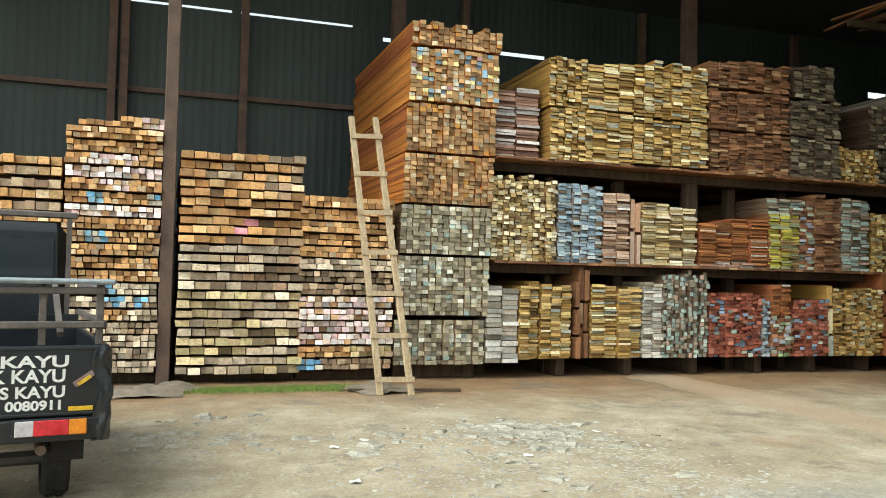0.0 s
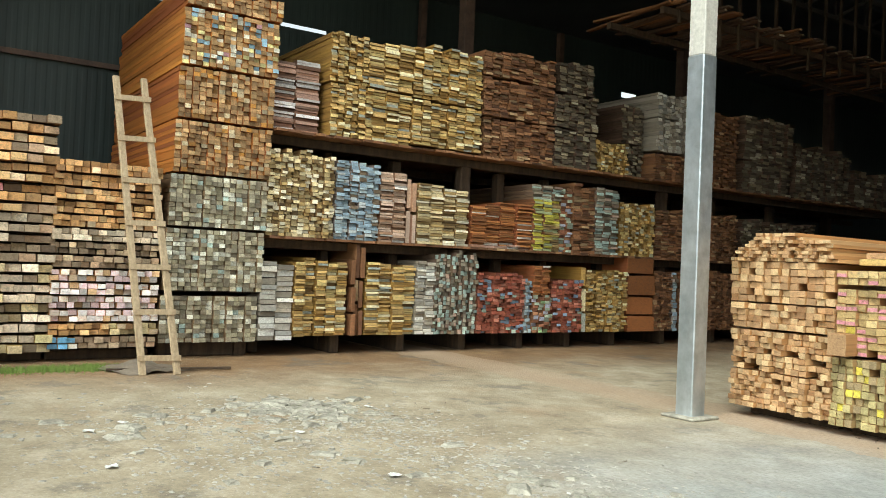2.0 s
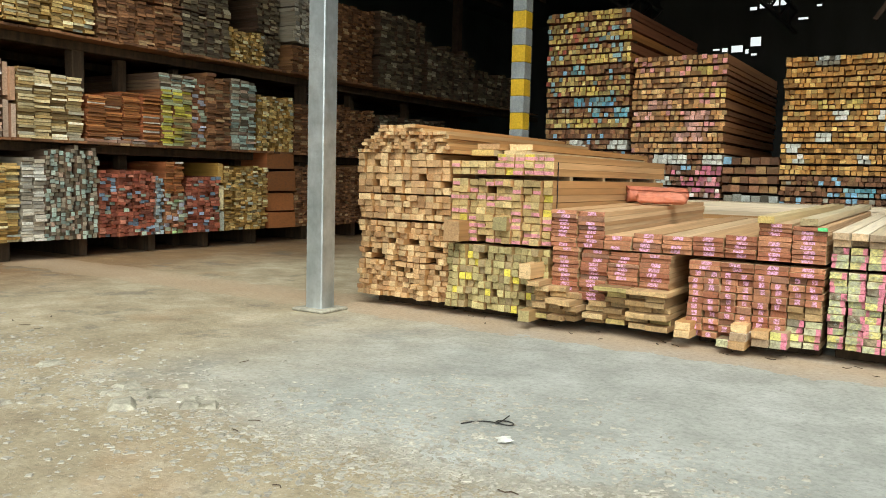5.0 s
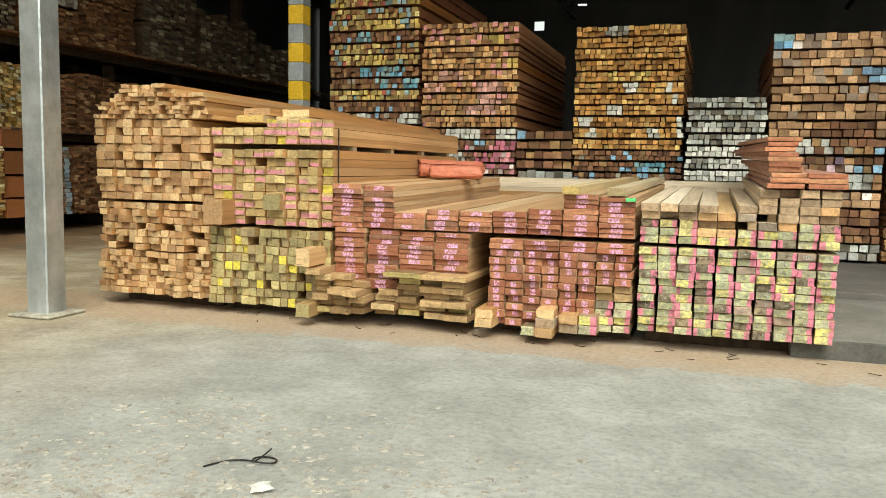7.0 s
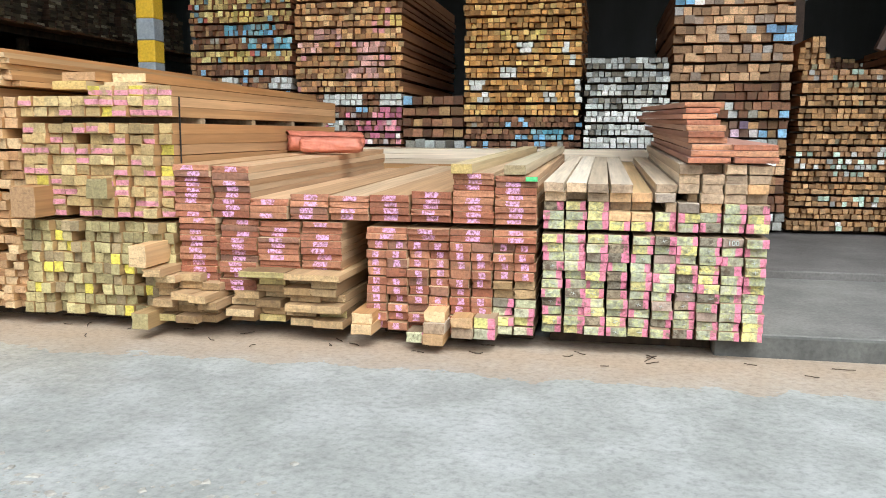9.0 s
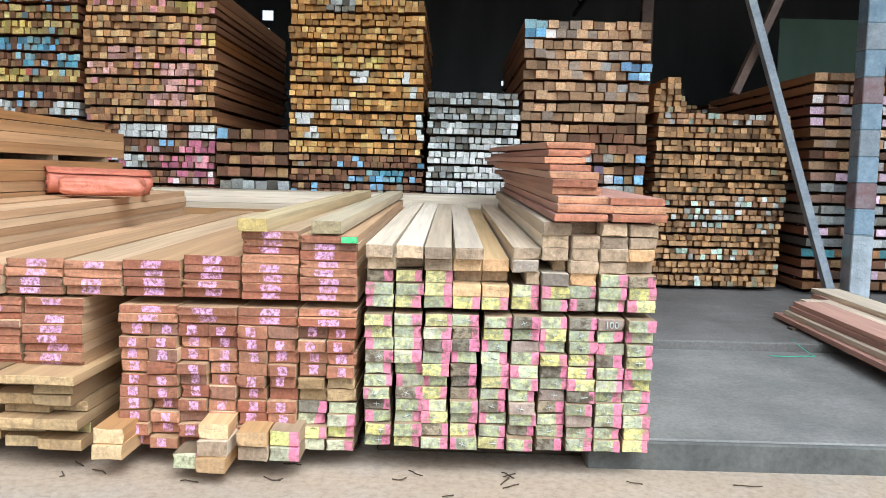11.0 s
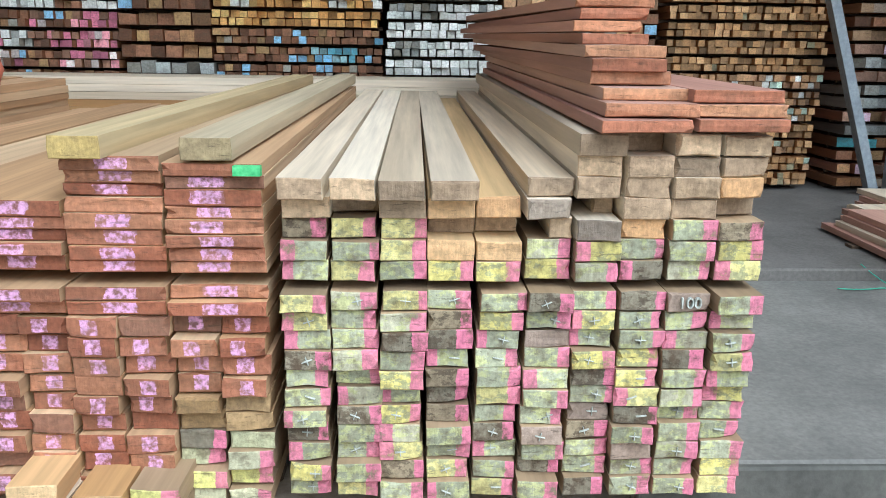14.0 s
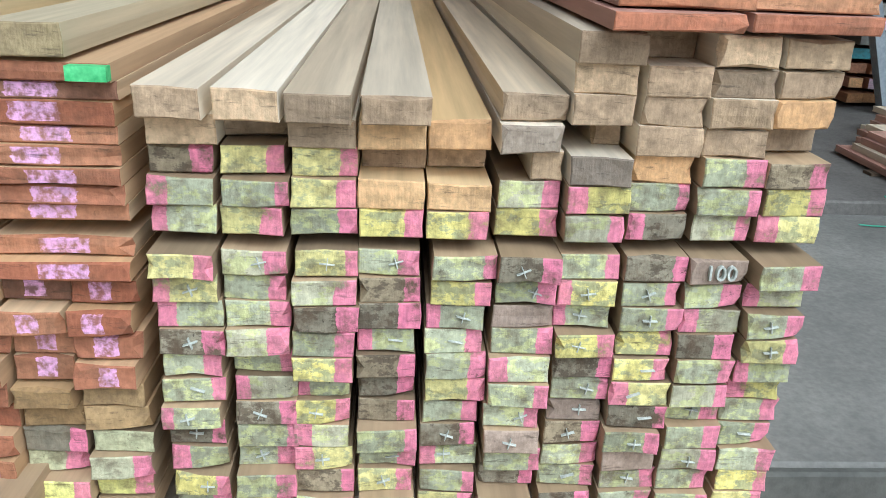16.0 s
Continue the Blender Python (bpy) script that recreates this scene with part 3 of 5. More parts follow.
def layered(pile, x0, x1, z0, z1, layers, rows, cols, length, kind, loose=0.02, gap=0.022, drift=0.0):
    """Layers of boards with sticks between them."""
    pitch = (z1 - z0) / layers
    h = (pitch - gap) / rows
    levels = []
    for k in range(layers):
        z = z0 + k * pitch
        lean = drift * k / layers + rng.uniform(-0.012, 0.012)
        levels.append(z + pitch - gap)
        at = colour_runs(x1 - x0, kind(k) if callable(kind) else kind)
        off = rng.uniform(-loose, loose)
        sag = rng.uniform(-0.006, 0.006)
        for r in range(rows):
            x = x0 + lean + rng.uniform(-0.015, 0.015)
            for w in spread(x1 - x0, cols + rng.choice((-1, 0, 0, 1))):
                pile.board(x, off + rng.uniform(-loose, loose) * 1.6, z + r * h + (sag * (x - x0) if r == 0 else 0.0), w - rng.choice((0.002, 0.004, 0.008, 0.016)), h * rng.choice((0.84, 0.92, 0.97)), length, at(x - x0))
                x += w
    strips(pile.thing, x0, x1, length, levels[:-1], gap)


def rack_pack(thing, x0, x1, z0, z1, w, h, length, kind, ragged=0.12, loose=0.05, limit=0):
    """Thin boards stacked in columns, uneven at the top and the front."""
    cols = max(1, round((x1 - x0) / w))
    w = (x1 - x0) / cols
    pile = Pile(thing, limit, "board")
    steps = [h * k for k in (0.78, 0.9, 1.0, 1.12, 1.25)]
    for c in range(cols):
        z, top, push, edge = z0, z1 - rng.uniform(0, ragged), rng.uniform(-loose, loose), rng.choice((0.004, 0.012, 0.02))
        while z < top:
            hh = rng.choice(steps)
            pile.board(x0 + c * w + rng.uniform(-0.008, 0.008), push + rng.uniform(-loose, loose), z, w - edge, hh * 0.9, length, kind)
            z += hh
    pile.close()


# ---- structure ----
def structure(ob, label, category):
    return tagged(ob, label, category, kind="structure")


bm = bmesh.new()
bmesh.ops.create_grid(bm, x_segments=8, y_segments=8, size=1500)
structure(part("ground", bm, MAT["ground"]), "trodden pale dirt yard with worn concrete and gravel", "ground")
# the kerb face has a darker grey than the slab top
structure(part("kerb", box(bmesh.new(), -0.3, 40, 0.16, 0.198, -0.2, 0.155, 0.01), MAT["kerb"]), "dark grey concrete kerb face of the slab", "kerb")
bm = box(bmesh.new(), -0.3, 40, 0.2, 2.62, -0.2, 0.16, 0.012)
structure(part("pavement_front", bm, MAT["concrete"]), "low grey concrete slab with a square kerb edge", "slab")
bm = box(bmesh.new(), -7.4, 40, 2.624, 29.8, -0.2, 0.235, 0.012)
structure(part("pavement_back", bm, MAT["concrete_dark"]), "dusty grey concrete floor slab inside the shed", "slab")


def ribbed_sheet(axis, at, a0, a1, z0, z1, step=0.2, depth=0.0035, thick=0.02):
    """A wall of trapezoid-ribbed sheet along x or y."""
    bm = bmesh.new()
    n = max(1, int((a1 - a0) / step))
    line = []
    for i in range(n):
        s = a0 + (a1 - a0) * i / n
        d = (a1 - a0) / n
        line += [(s, 0), (s + d * 0.35, 0), (s + d * 0.5, depth), (s + d * 0.85, depth)]
    line.append((a1, 0))
    rows = []
    for off in (0, thick):
        for z in (z0, z1):
            rows.append([bm.verts.new((at - o - off, s, z) if axis == "y" else (s, at + o + off, z)) for s, o in line])
    for k in range(len(line) - 1):
        for lo, hi in ((rows[0], rows[1]), (rows[2], rows[3])):
            bm.faces.new((lo[k], lo[k + 1], hi[k + 1], hi[k]))
        bm.faces.new((rows[1][k], rows[1][k + 1], rows[3][k + 1], rows[3][k]))
        bm.faces.new((rows[0][k], rows[0][k + 1], rows[2][k + 1], rows[2][k]))
    return bm


# side wall behind the racks, open to the sky in a few places under the eaves
WX = -19.6
wall_panels = [(-40, -4.15, 0, 7.67), (-4.15, 45, 0, 7.42), (-40, -13.0, 7.67, 9.0), (-4.15, -3.95, 7.42, 9.0), (-3.6, -0.9, 7.42, 9.0), (0.35, 0.75, 7.42, 9.0),
               (1.1, 11.0, 7.42, 9.0), (11.7, 45, 7.42, 9.0), (-13.0, -7.5, 7.73, 9.0), (-7.5, -7.3, 7.67, 9.0), (-7.3, -4.7, 7.73, 9.0), (-4.7, -4.15, 7.67, 9.0), (-3.95, -3.6, 7.52, 9.0), (-0.9, 0.35, 7.52, 9.0), (0.75, 1.1, 7.52, 9.0), (11.0, 11.7, 7.6, 9.0)]
for a0, a1, z0, z1 in wall_panels:
    structure(part("wall_west", ribbed_sheet("y", WX, a0, a1, z0, z1), MAT["sheet_green"]), "dark green ribbed metal wall sheet", "wall")


def holed_wall(name, y, x0, x1, z0, z1, holes):
    """Wall along x in columns of sheet, left open at the holes (x0, x1, z0, z1)."""
    xs = sorted({x0, x1, *(h[0] for h in holes), *(h[1] for h in holes)})
    for a, b in zip(xs, xs[1:]):
        cuts = sorted((h[2], h[3]) for h in holes if h[0] <= a and h[1] >= b)
        z = z0
        for lo, hi in cuts + [(z1, z1)]:
            if lo > z:
                structure(part(name, box(bmesh.new(), a, b, y, y + 0.06, z, lo), MAT["roof_sheet"]), "dark metal back wall sheet with gaps", "wall")
            z = max(z, hi)


holed_wall("wall_north", 30.0, -19.5, 24.0, 0, 14, [
    (-10.5, -10.2, 7.5, 7.58), (-10.1, -9.85, 7.42, 7.6), (-9.7, -9.2, 7.38, 7.68), (-9.1, -8.95, 7.3, 7.5), (-8.9, -8.45, 7.6, 8.0), (-8.85, -8.6, 7.2, 7.3),
    (-9.0, -8.7, 9.15, 9.3), (-8.6, -8.1, 9.2, 9.4), (-8.1, -7.4, 9.27, 9.5), (-7.0, -6.6, 8.6, 8.7), (-6.3, -6.1, 9.1, 9.2), (-6.8, -5.4, 10.6, 10.9), (-4.6, -3.0, 4.3, 4.5), (0.9, 1.7, 5.2, 5.4), (1.9, 2.3, 5.3, 5.5), (5.5, 6.0, 6.6, 6.9), (6.3, 6.7, 6.8, 7.0)])
structure(part("wall_east", box(bmesh.new(), 24.0, 24.1, 5.0, 30.0, 0, 13), MAT["sheet_green"]), "green metal sheet wall at the far end", "wall")
structure(part("wall_south", box(bmesh.new(), -19.5, -13.2, -40.1, -40.0, 0, 9.2), MAT["sheet_green"]), "green metal sheet end wall", "wall")


def slope(name, pts, thick=0.05):
    bm = bmesh.new()
    lo = [bm.verts.new(p) for p in pts]
    hi = [bm.verts.new((p[0], p[1], p[2] + thick)) for p in pts]
    bm.faces.new(lo[::-1])
    bm.faces.new(hi)
    for i in range(len(pts)):
        j = (i + 1) % len(pts)
        bm.faces.new((lo[i], lo[j], hi[j], hi[i]))
    return structure(part(name, bm, MAT["roof_sheet"]), "dark underside of a metal sheet roof", "roof")


slope("ceiling_rack", [(-20.2, -41, 8.9), (-12.9, -41, 10.2), (-12.9, 31, 10.2), (-20.2, 31, 8.9)])
slope("ceiling_shed", [(-13.0, -1.2, 9.6), (24.2, -1.2, 9.6), (24.2, 31, 13.2), (-13.0, 31, 13.2)])
structure(part("fascia", box(bmesh.new(), -13.06, -13.02, -1.2, 31, 9.4, 13.3), MAT["roof_sheet"]), "dark sheet closing the step between two roofs", "roof")


def truss(a, b, z, rise, n=8):
    """A flat steel truss between two points."""
    bm = bmesh.new()
    a, b = Vector((*a, z)), Vector((*b, z))
    up = Vector((0, 0, rise))
    beam(bm, a, b, 0.12)
    beam(bm, a + up, b + up, 0.12)
    for i in range(n):
        p, q = a.lerp(b, i / n), a.lerp(b, (i + 1) / n)
        beam(bm, p, q + up if i % 2 else q + up, 0.07)
        beam(bm, p, p + up, 0.06)
    return tagged(part("roof_truss", bm, MAT["dark_steel"]), "dark steel lattice roof truss", "truss", "roof trusses", "structure")


for y in (0.0, 6.5, 13, 20, 27):
    truss((-12.3, y), (23, y), 8.5 + (y + 1.8) * 0.11, 0.9, 22)
for x in (-12.9,):
    truss((x, -30), (x, 30), 8.7, 0.8, 40)
for x in (-6.9, 3.6):
    truss((x, 0), (x, 29), 7.9, 0.9, 16)

# rails and posts of the green wall
for z in (2.6, 5.66):
    structure(boxed("rail", WX + 0.03, WX + 0.12, -30, 12, z, z + 0.11, MAT["rust"]), "rusty horizontal wall rail", "rail")
for y in (-15.2, -10.06, -9.82, -7.3, -2.0, 3.0, 8.0):
    structure(boxed("wall_post", WX + 0.125, WX + 0.3, y, y + 0.17, 0, 8.9, MAT["rust"]), "rusty steel wall post", "post")


# ---- posts ----
def square_post(name, x, y, size, bands, label, z0=0.0):
    """A square post built of bands (z0, z1, material, extra width)."""
    e = root(name, x, y, z0, 0, label, "post")
    for a, b, mat, grow in bands:
        s = size / 2 + grow
        boxed("section", -s, s, -s, s, a, b, MAT[mat], e, 0.012)
    return e


p = square_post("steel_post", -6.91, -0.74, 0.23, [(0.0, 4.3, "steel", 0.006), (4.3, 9.4, "white_paint", 0.0)], "square post clad in galvanised sheet, white above")
bm = box(bmesh.new(), -0.24, 0.24, -0.24, 0.24, 0, 0.035, 0.012)
part("footing", bm, MAT["stone"], p, "thin concrete footing")
bands, z = [(0.0, 2.2, "grey_paint", 0.0)], 2.2
for i in range(9):
    bands.append((z, z + 0.28, "yellow_paint" if i % 2 == 0 else "grey_paint", 0.001 * (i % 2)))
    z += 0.28
bands.append((z, 9.4, "white_paint", 0.0))
square_post("striped_post", -7.0, 4.45, 0.25, bands, "tall post with yellow and grey warning stripes", 0.235)
bands, z = [(0.0, 0.75, "steel", 0.004)], 0.75
for i in range(12):
    bands.append((z, z + 0.3, ("blue_paint", "red_paint", "blue_paint", "grey_paint")[i % 4], 0.0))
    z += 0.3
bands.append((z, 9.0, "blue_paint", 0.0))
square_post("painted_post", 3.69, 5.42, 0.24, bands, "steel post with worn red and blue paint", 0.235)
square_post("rack_post", -13.9, -8.735, 0.2, [(0, 9.3, "rust", 0.0)], "rusty brown steel column between lumber stacks")
for y in (-4.0, 2.6, 10.4, 18):
    square_post("rack_post", -18.0 if y < 0 else -16.6, y, 0.28, [(0, 9.3, "rust", 0.0)], "rusty brown steel column behind the racks")
square_post("shed_post", 2.2, 10.2, 0.2, [(0, 9, "rust", 0)], "slim rusty steel post standing in the shed", 0.235)
for a, b in (((3.45, 5.48, 0.24), (1.95, 5.52, 4.75)), ((2.25, 5.7, 2.6), (3.2, 5.7, 4.9))):
    tagged(part("brace", beam(bmesh.new(), a, b, 0.12, 0.09), MAT["grey_paint"] if a[2] < 1 else MAT["rust"]), "slanting steel brace between the shed posts", "brace", kind="structure")
for a, b in (((-6.7, 4.6, 5.6), (-6.35, 4.7, 4.75)), ((-2.4, 12, 5.2), (-1.0, 12, 7.4)), ((-6.3, 14, 8.6), (-3.4, 14, 6.2))):
    tagged(part("brace", beam(bmesh.new(), a, b, 0.12, 0.09), MAT["rust"]), "slanting rusty steel brace", "brace", kind="structure")


# ---- lumber racks along the west side: local x runs along world y, local y into the rack ----
RX = -13.77


def rack_root(name, y, z, label, x=RX):
    return root(name, x, y, z, 90, label, "lumber stack")


def rack_stack(y0, y1, z0, z1, packs, label, depth=4.0, push=0.0, group="stacks on the rack"):
    """packs: (share of the width from, to, share of the height from, to, board w, board h, kind, ragged)."""
    t = rack_root("lumber_stack", y0, z0, label, RX + push)
    tagged(t, group=group)
    w, h = y1 - y0, z1 - z0
    for a, b, c, d, bw, bh, kind, ragged in packs:
        rack_pack(t, a * w, b * w, c * h, d * h, bw, bh, depth, kind, ragged, 0.05, 60 if y0 < 5.2 else 12)
    return t


# lowest tier
LOW = 0.34
for y in (-3.5, -1.7, -0.3, 1.15, 2.65, 4.0, 5.4, 7.1, 9.0, 11.0):
    structure(boxed("rack_bearer", RX - 3.8, RX - 0.25, y - 0.25, y - 0.08, 0, LOW - 0.004, MAT["rack_wood"], None, 0.01), "dark ground bearer under the lumber rack", "bearer")
rack_stack(-3.44, -2.84, 0.28, 1.66, [(0, 1, 0, 1, 0.3, 0.1, "rack_pale", 0.12)], "greyish pale planks stacked at the foot of the rack")
rack_stack(-2.82, -1.72, LOW, 1.68, [(0, 0.94, 0, 1, 0.21, 0.048, "rack_yellow", 0.08)], "yellow-brown planks with painted ends on the rack")
rack_stack(-1.70, -1.40, LOW, 1.48, [(0, 1, 0, 1, 0.1, 0.55, "rack_brown", 0.1)], "upright brown boards wedged on the rack")
rack_stack(-1.38, -0.32, LOW, 1.66, [(0, 1, 0, 1, 0.25, 0.045, "rack_yellow", 0.08)], "brown and yellow thin boards on the rack")
rack_stack(-0.30, 1.13, LOW, 1.92, [(0, 0.28, 0, 0.9, 0.2, 0.06, "rack_pale", 0.1), (0.28, 1, 0, 1, 0.095, 0.075, "rack_mint", 0.1)], "small battens with pale green painted ends")
rack_stack(1.15, 2.60, LOW, 1.55, [(0, 0.86, 0, 1, 0.12, 0.065, "rack_redblue", 0.07), (0.86, 1, 0, 0.92, 0.1, 0.07, "rack_blue", 0.05)], "red-brown battens with red and blue ends")
rack_stack(2.62, 3.98, LOW, 1.75, [(0, 0.4, 0, 0.55, 0.13, 0.07, "rack_mixgreen", 0.05), (0, 0.3, 0.56, 1, 0.2, 0.05, "rack_orange", 0.05), (0.4, 1, 0, 0.82, 0.14, 0.06, "rack_redblue", 0.1)], "mixed battens with green, white and red ends")
rack_stack(4.0, 5.35, LOW, 1.72, [(0, 0.1, 0, 0.9, 0.12, 0.5, "rack_yellow", 0.05), (0.1, 1, 0, 1, 0.16, 0.05, "rack_yellow", 0.08)], "tightly stacked olive-yellow boards on the rack")
rack_stack(5.4, 6.3, LOW, 1.85, [(0, 1, 0, 1, 0.9, 0.5, "rack_orange", 0.02)], "large flat reddish panels on the rack")
rack_stack(6.32, 7.1, LOW, 1.75, [(0, 0.8, 0, 1, 0.14, 0.05, "rack_brown", 0.06), (0.8, 1, 0, 1, 0.15, 0.08, "rack_blue", 0.05)], "brown boards with a pale blue column")
rack_stack(7.2, 9.4, LOW, 1.8, [(0, 1, 0, 1, 0.15, 0.05, "rack_brown", 0.15)], "dark brown boards far back on the rack")
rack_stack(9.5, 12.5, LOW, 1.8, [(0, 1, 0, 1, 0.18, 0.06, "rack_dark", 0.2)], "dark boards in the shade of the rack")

# decks of the rack
for z, y0 in ((2.02, -3.3), (3.86, -3.3)):
    structure(boxed("rack_beam", RX - 0.62, RX - 0.42, y0, 20, z - 0.16, z + 0.0, MAT["rack_wood"], None, 0.01), "long dark timber beam of the lumber rack", "beam")
    structure(boxed("rack_beam", RX - 3.2, RX - 3.0, y0, 20, z - 0.16, z + 0.0, MAT["rack_wood"], None, 0.01), "long dark timber beam of the lumber rack", "beam")
    deck = tagged(root("rack_deck", RX, y0, z + 0.002, 90, "dusty board deck of the lumber rack", "deck"), kind="structure")
    pile = Pile(deck, 290, "plank")
    x = 0.0
    while x < 22:
        w = rng.uniform(0.18, 0.3)
        pile.board(x, rng.uniform(-0.12, 0.02), 0, w - 0.008, 0.045, 4.0, "rack_brown")
        x += w
    pile.close()
for y, x, s in ((-1.9, RX - 0.75, 0.15), (-0.4, RX - 0.75, 0.2), (1.05, RX - 0.42, 0.24), (2.25, RX - 0.8, 0.2), (3.55, RX - 0.8, 0.18), (5.3, RX - 0.8, 0.2), (7.15, RX - 0.5, 0.22), (9.4, RX - 0.8, 0.2), (12, RX - 0.8, 0.2), (-3.25, RX - 0.7, 0.18)):
    for z0, z1 in ((0, 1.86), (2.07, 3.70)):
        structure(boxed("rack_upright", x - s, x - 0.004, y - s / 2, y + s / 2, z0, z1, MAT["rack_wood"], None, 0.01), "dark timber upright of the lumber rack", "upright")

# middle tier
M = 2.07
rack_stack(-3.38, -2.10, M, 3.58, [(0, 1, 0, 1, 0.115, 0.062, "rack_cream", 0.14)], "cream and yellow batten ends on the middle deck")
rack_stack(-2.08, -1.18, M, 3.58, [(0, 0.5, 0, 1, 0.15, 0.055, "rack_blue", 0.1), (0.5, 1, 0, 0.93, 0.15, 0.055, "rack_blue", 0.1)], "planks with pale blue painted ends")
rack_stack(-1.16, -0.40, M, 3.38, [(0, 0.72, 0, 1, 0.27, 0.045, "rack_pinkish", 0.06), (0.76, 1, 0, 0.9, 0.08, 0.6, "rack_pinkish", 0.1)], "pinkish grey thin boards on the middle deck")
rack_stack(-0.38, 0.86, M, 3.28, [(0, 0.5, 0, 1, 0.3, 0.05, "rack_cream", 0.08), (0.52, 1, 0, 0.9, 0.29, 0.045, "rack_cream", 0.06)], "flat cream-ended boards on the middle deck")
rack_stack(0.95, 2.50, M, 3.0, [(0, 0.5, 0.06, 0.95, 0.36, 0.035, "rack_orange", 0.05), (0.5, 1, 0.06, 1, 0.38, 0.035, "rack_orange", 0.05), (0, 1, 0, 0.06, 0.3, 0.05, "rack_white", 0)], "thin reddish-brown boards on the middle deck", push=-0.05)
rack_stack(2.52, 3.62, M, 3.46, [(0, 0.7, 0, 0.78, 0.24, 0.05, "rack_yellowpaint", 0.03), (0, 0.7, 0.78, 1, 0.24, 0.045, "rack_mint", 0.06), (0.7, 1, 0, 1, 0.16, 0.06, "rack_mixgreen", 0.05)], "boards with bright yellow painted ends")
rack_stack(3.64, 5.02, M, 3.58, [(0, 0.5, 0, 1, 0.23, 0.06, "rack_brown", 0.08), (0.5, 1, 0, 0.96, 0.2, 0.06, "rack_mint", 0.08)], "brown and pale green board ends on the middle deck")
rack_stack(5.1, 6.3, M, 3.3, [(0, 1, 0, 1, 0.13, 0.06, "rack_yellow", 0.08)], "olive batten ends on the middle deck")
rack_stack(6.32, 7.3, M, 3.2, [(0, 1, 0, 1, 0.24, 0.04, "rack_brown", 0.1)], "brown thin boards on the middle deck")
rack_stack(7.4, 9.3, M, 3.3, [(0, 1, 0, 1, 0.16, 0.05, "rack_brown", 0.15)], "dark brown boards on the middle deck")
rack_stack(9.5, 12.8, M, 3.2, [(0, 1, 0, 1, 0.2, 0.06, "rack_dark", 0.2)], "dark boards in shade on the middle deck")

# upper tier
U = 3.91
rack_stack(-3.3, -1.95, U, 5.2, [(0, 0.34, 0.03, 0.95, 0.45, 0.05, "rack_white", 0.05), (0.34, 0.68, 0.03, 1, 0.45, 0.05, "rack_white", 0.05), (0, 1, 0, 0.03, 0.45, 0.04, "rack_white", 0)], "brown planks with white ends on the top deck", push=-0.25)
rack_stack(-2.3, -0.58, U, 5.80, [(0.02, 0.5, 0, 0.49, 0.14, 0.05, "rack_yellow", 0.01), (0.5, 1, 0, 0.49, 0.28, 0.05, "rack_yellow", 0.01), (0, 0.45, 0.52, 1, 0.14, 0.05, "rack_yellow", 0.08), (0.45, 1, 0.52, 0.98, 0.28, 0.05, "rack_yellow", 0.12)], "bundle of yellow-ended boards on the top deck")
rack_stack(-0.56, 1.08, U, 5.90, [(0, 1, 0.02, 0.44, 0.2, 0.05, "rack_yellow", 0.01), (0, 1, 0.47, 1, 0.2, 0.05, "rack_yellow", 0.12)], "yellow and blue-ended boards bundled on the top deck")
rack_stack(1.12, 3.0, U, 6.12, [(0.03, 1, 0, 0.35, 0.2, 0.05, "rack_brown", 0.01), (0, 1, 0.38, 0.72, 0.2, 0.05, "rack_brown", 0.01), (0, 1, 0.75, 1, 0.2, 0.05, "rack_brown", 0.1)], "three bundles of dark brown boards on the top deck")
rack_stack(3.02, 4.28, U, 6.14, [(0, 1, 0, 0.35, 0.2, 0.06, "rack_dark", 0.01), (0, 1, 0.38, 0.7, 0.2, 0.06, "rack_dark", 0.01), (0.1, 0.9, 0.73, 1.05, 0.2, 0.06, "rack_dark", 0.15)], "grey-brown weathered boards on the top deck")
rack_stack(4.3, 5.30, U, 4.6, [(0, 1, 0, 1, 0.13, 0.055, "rack_yellow", 0.05)], "low stack of orange batten ends on the top deck")
rack_stack(5.4, 6.1, U, 5.6, [(0, 1, 0, 0.45, 0.18, 0.06, "rack_dark", 0.02), (0, 1, 0.48, 1, 0.18, 0.06, "rack_dark", 0.08)], "dark board ends on the top deck", push=-0.3)
rack_stack(6.2, 7.45, U, 5.95, [(0, 1, 0, 0.3, 0.2, 0.05, "rack_brown", 0.02), (0, 1, 0.34, 0.7, 0.16, 0.08, "rack_pale", 0.02), (0, 1, 0.73, 1, 0.16, 0.08, "rack_pale", 0.06)], "bundles with white painted ends on the top deck")
rack_stack(7.6, 9.3, U, 5.8, [(0, 1, 0, 0.48, 0.2, 0.06, "rack_brown", 0.02), (0, 1, 0.51, 1, 0.2, 0.06, "rack_brown", 0.1)], "brown boards in shade on the top deck")
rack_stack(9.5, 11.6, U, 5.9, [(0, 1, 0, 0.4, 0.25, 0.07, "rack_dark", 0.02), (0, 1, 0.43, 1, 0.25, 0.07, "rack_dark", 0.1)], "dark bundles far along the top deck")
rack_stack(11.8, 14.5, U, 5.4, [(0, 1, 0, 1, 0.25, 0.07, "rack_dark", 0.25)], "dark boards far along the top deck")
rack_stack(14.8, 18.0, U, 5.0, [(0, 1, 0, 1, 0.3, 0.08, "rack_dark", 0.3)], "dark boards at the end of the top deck")

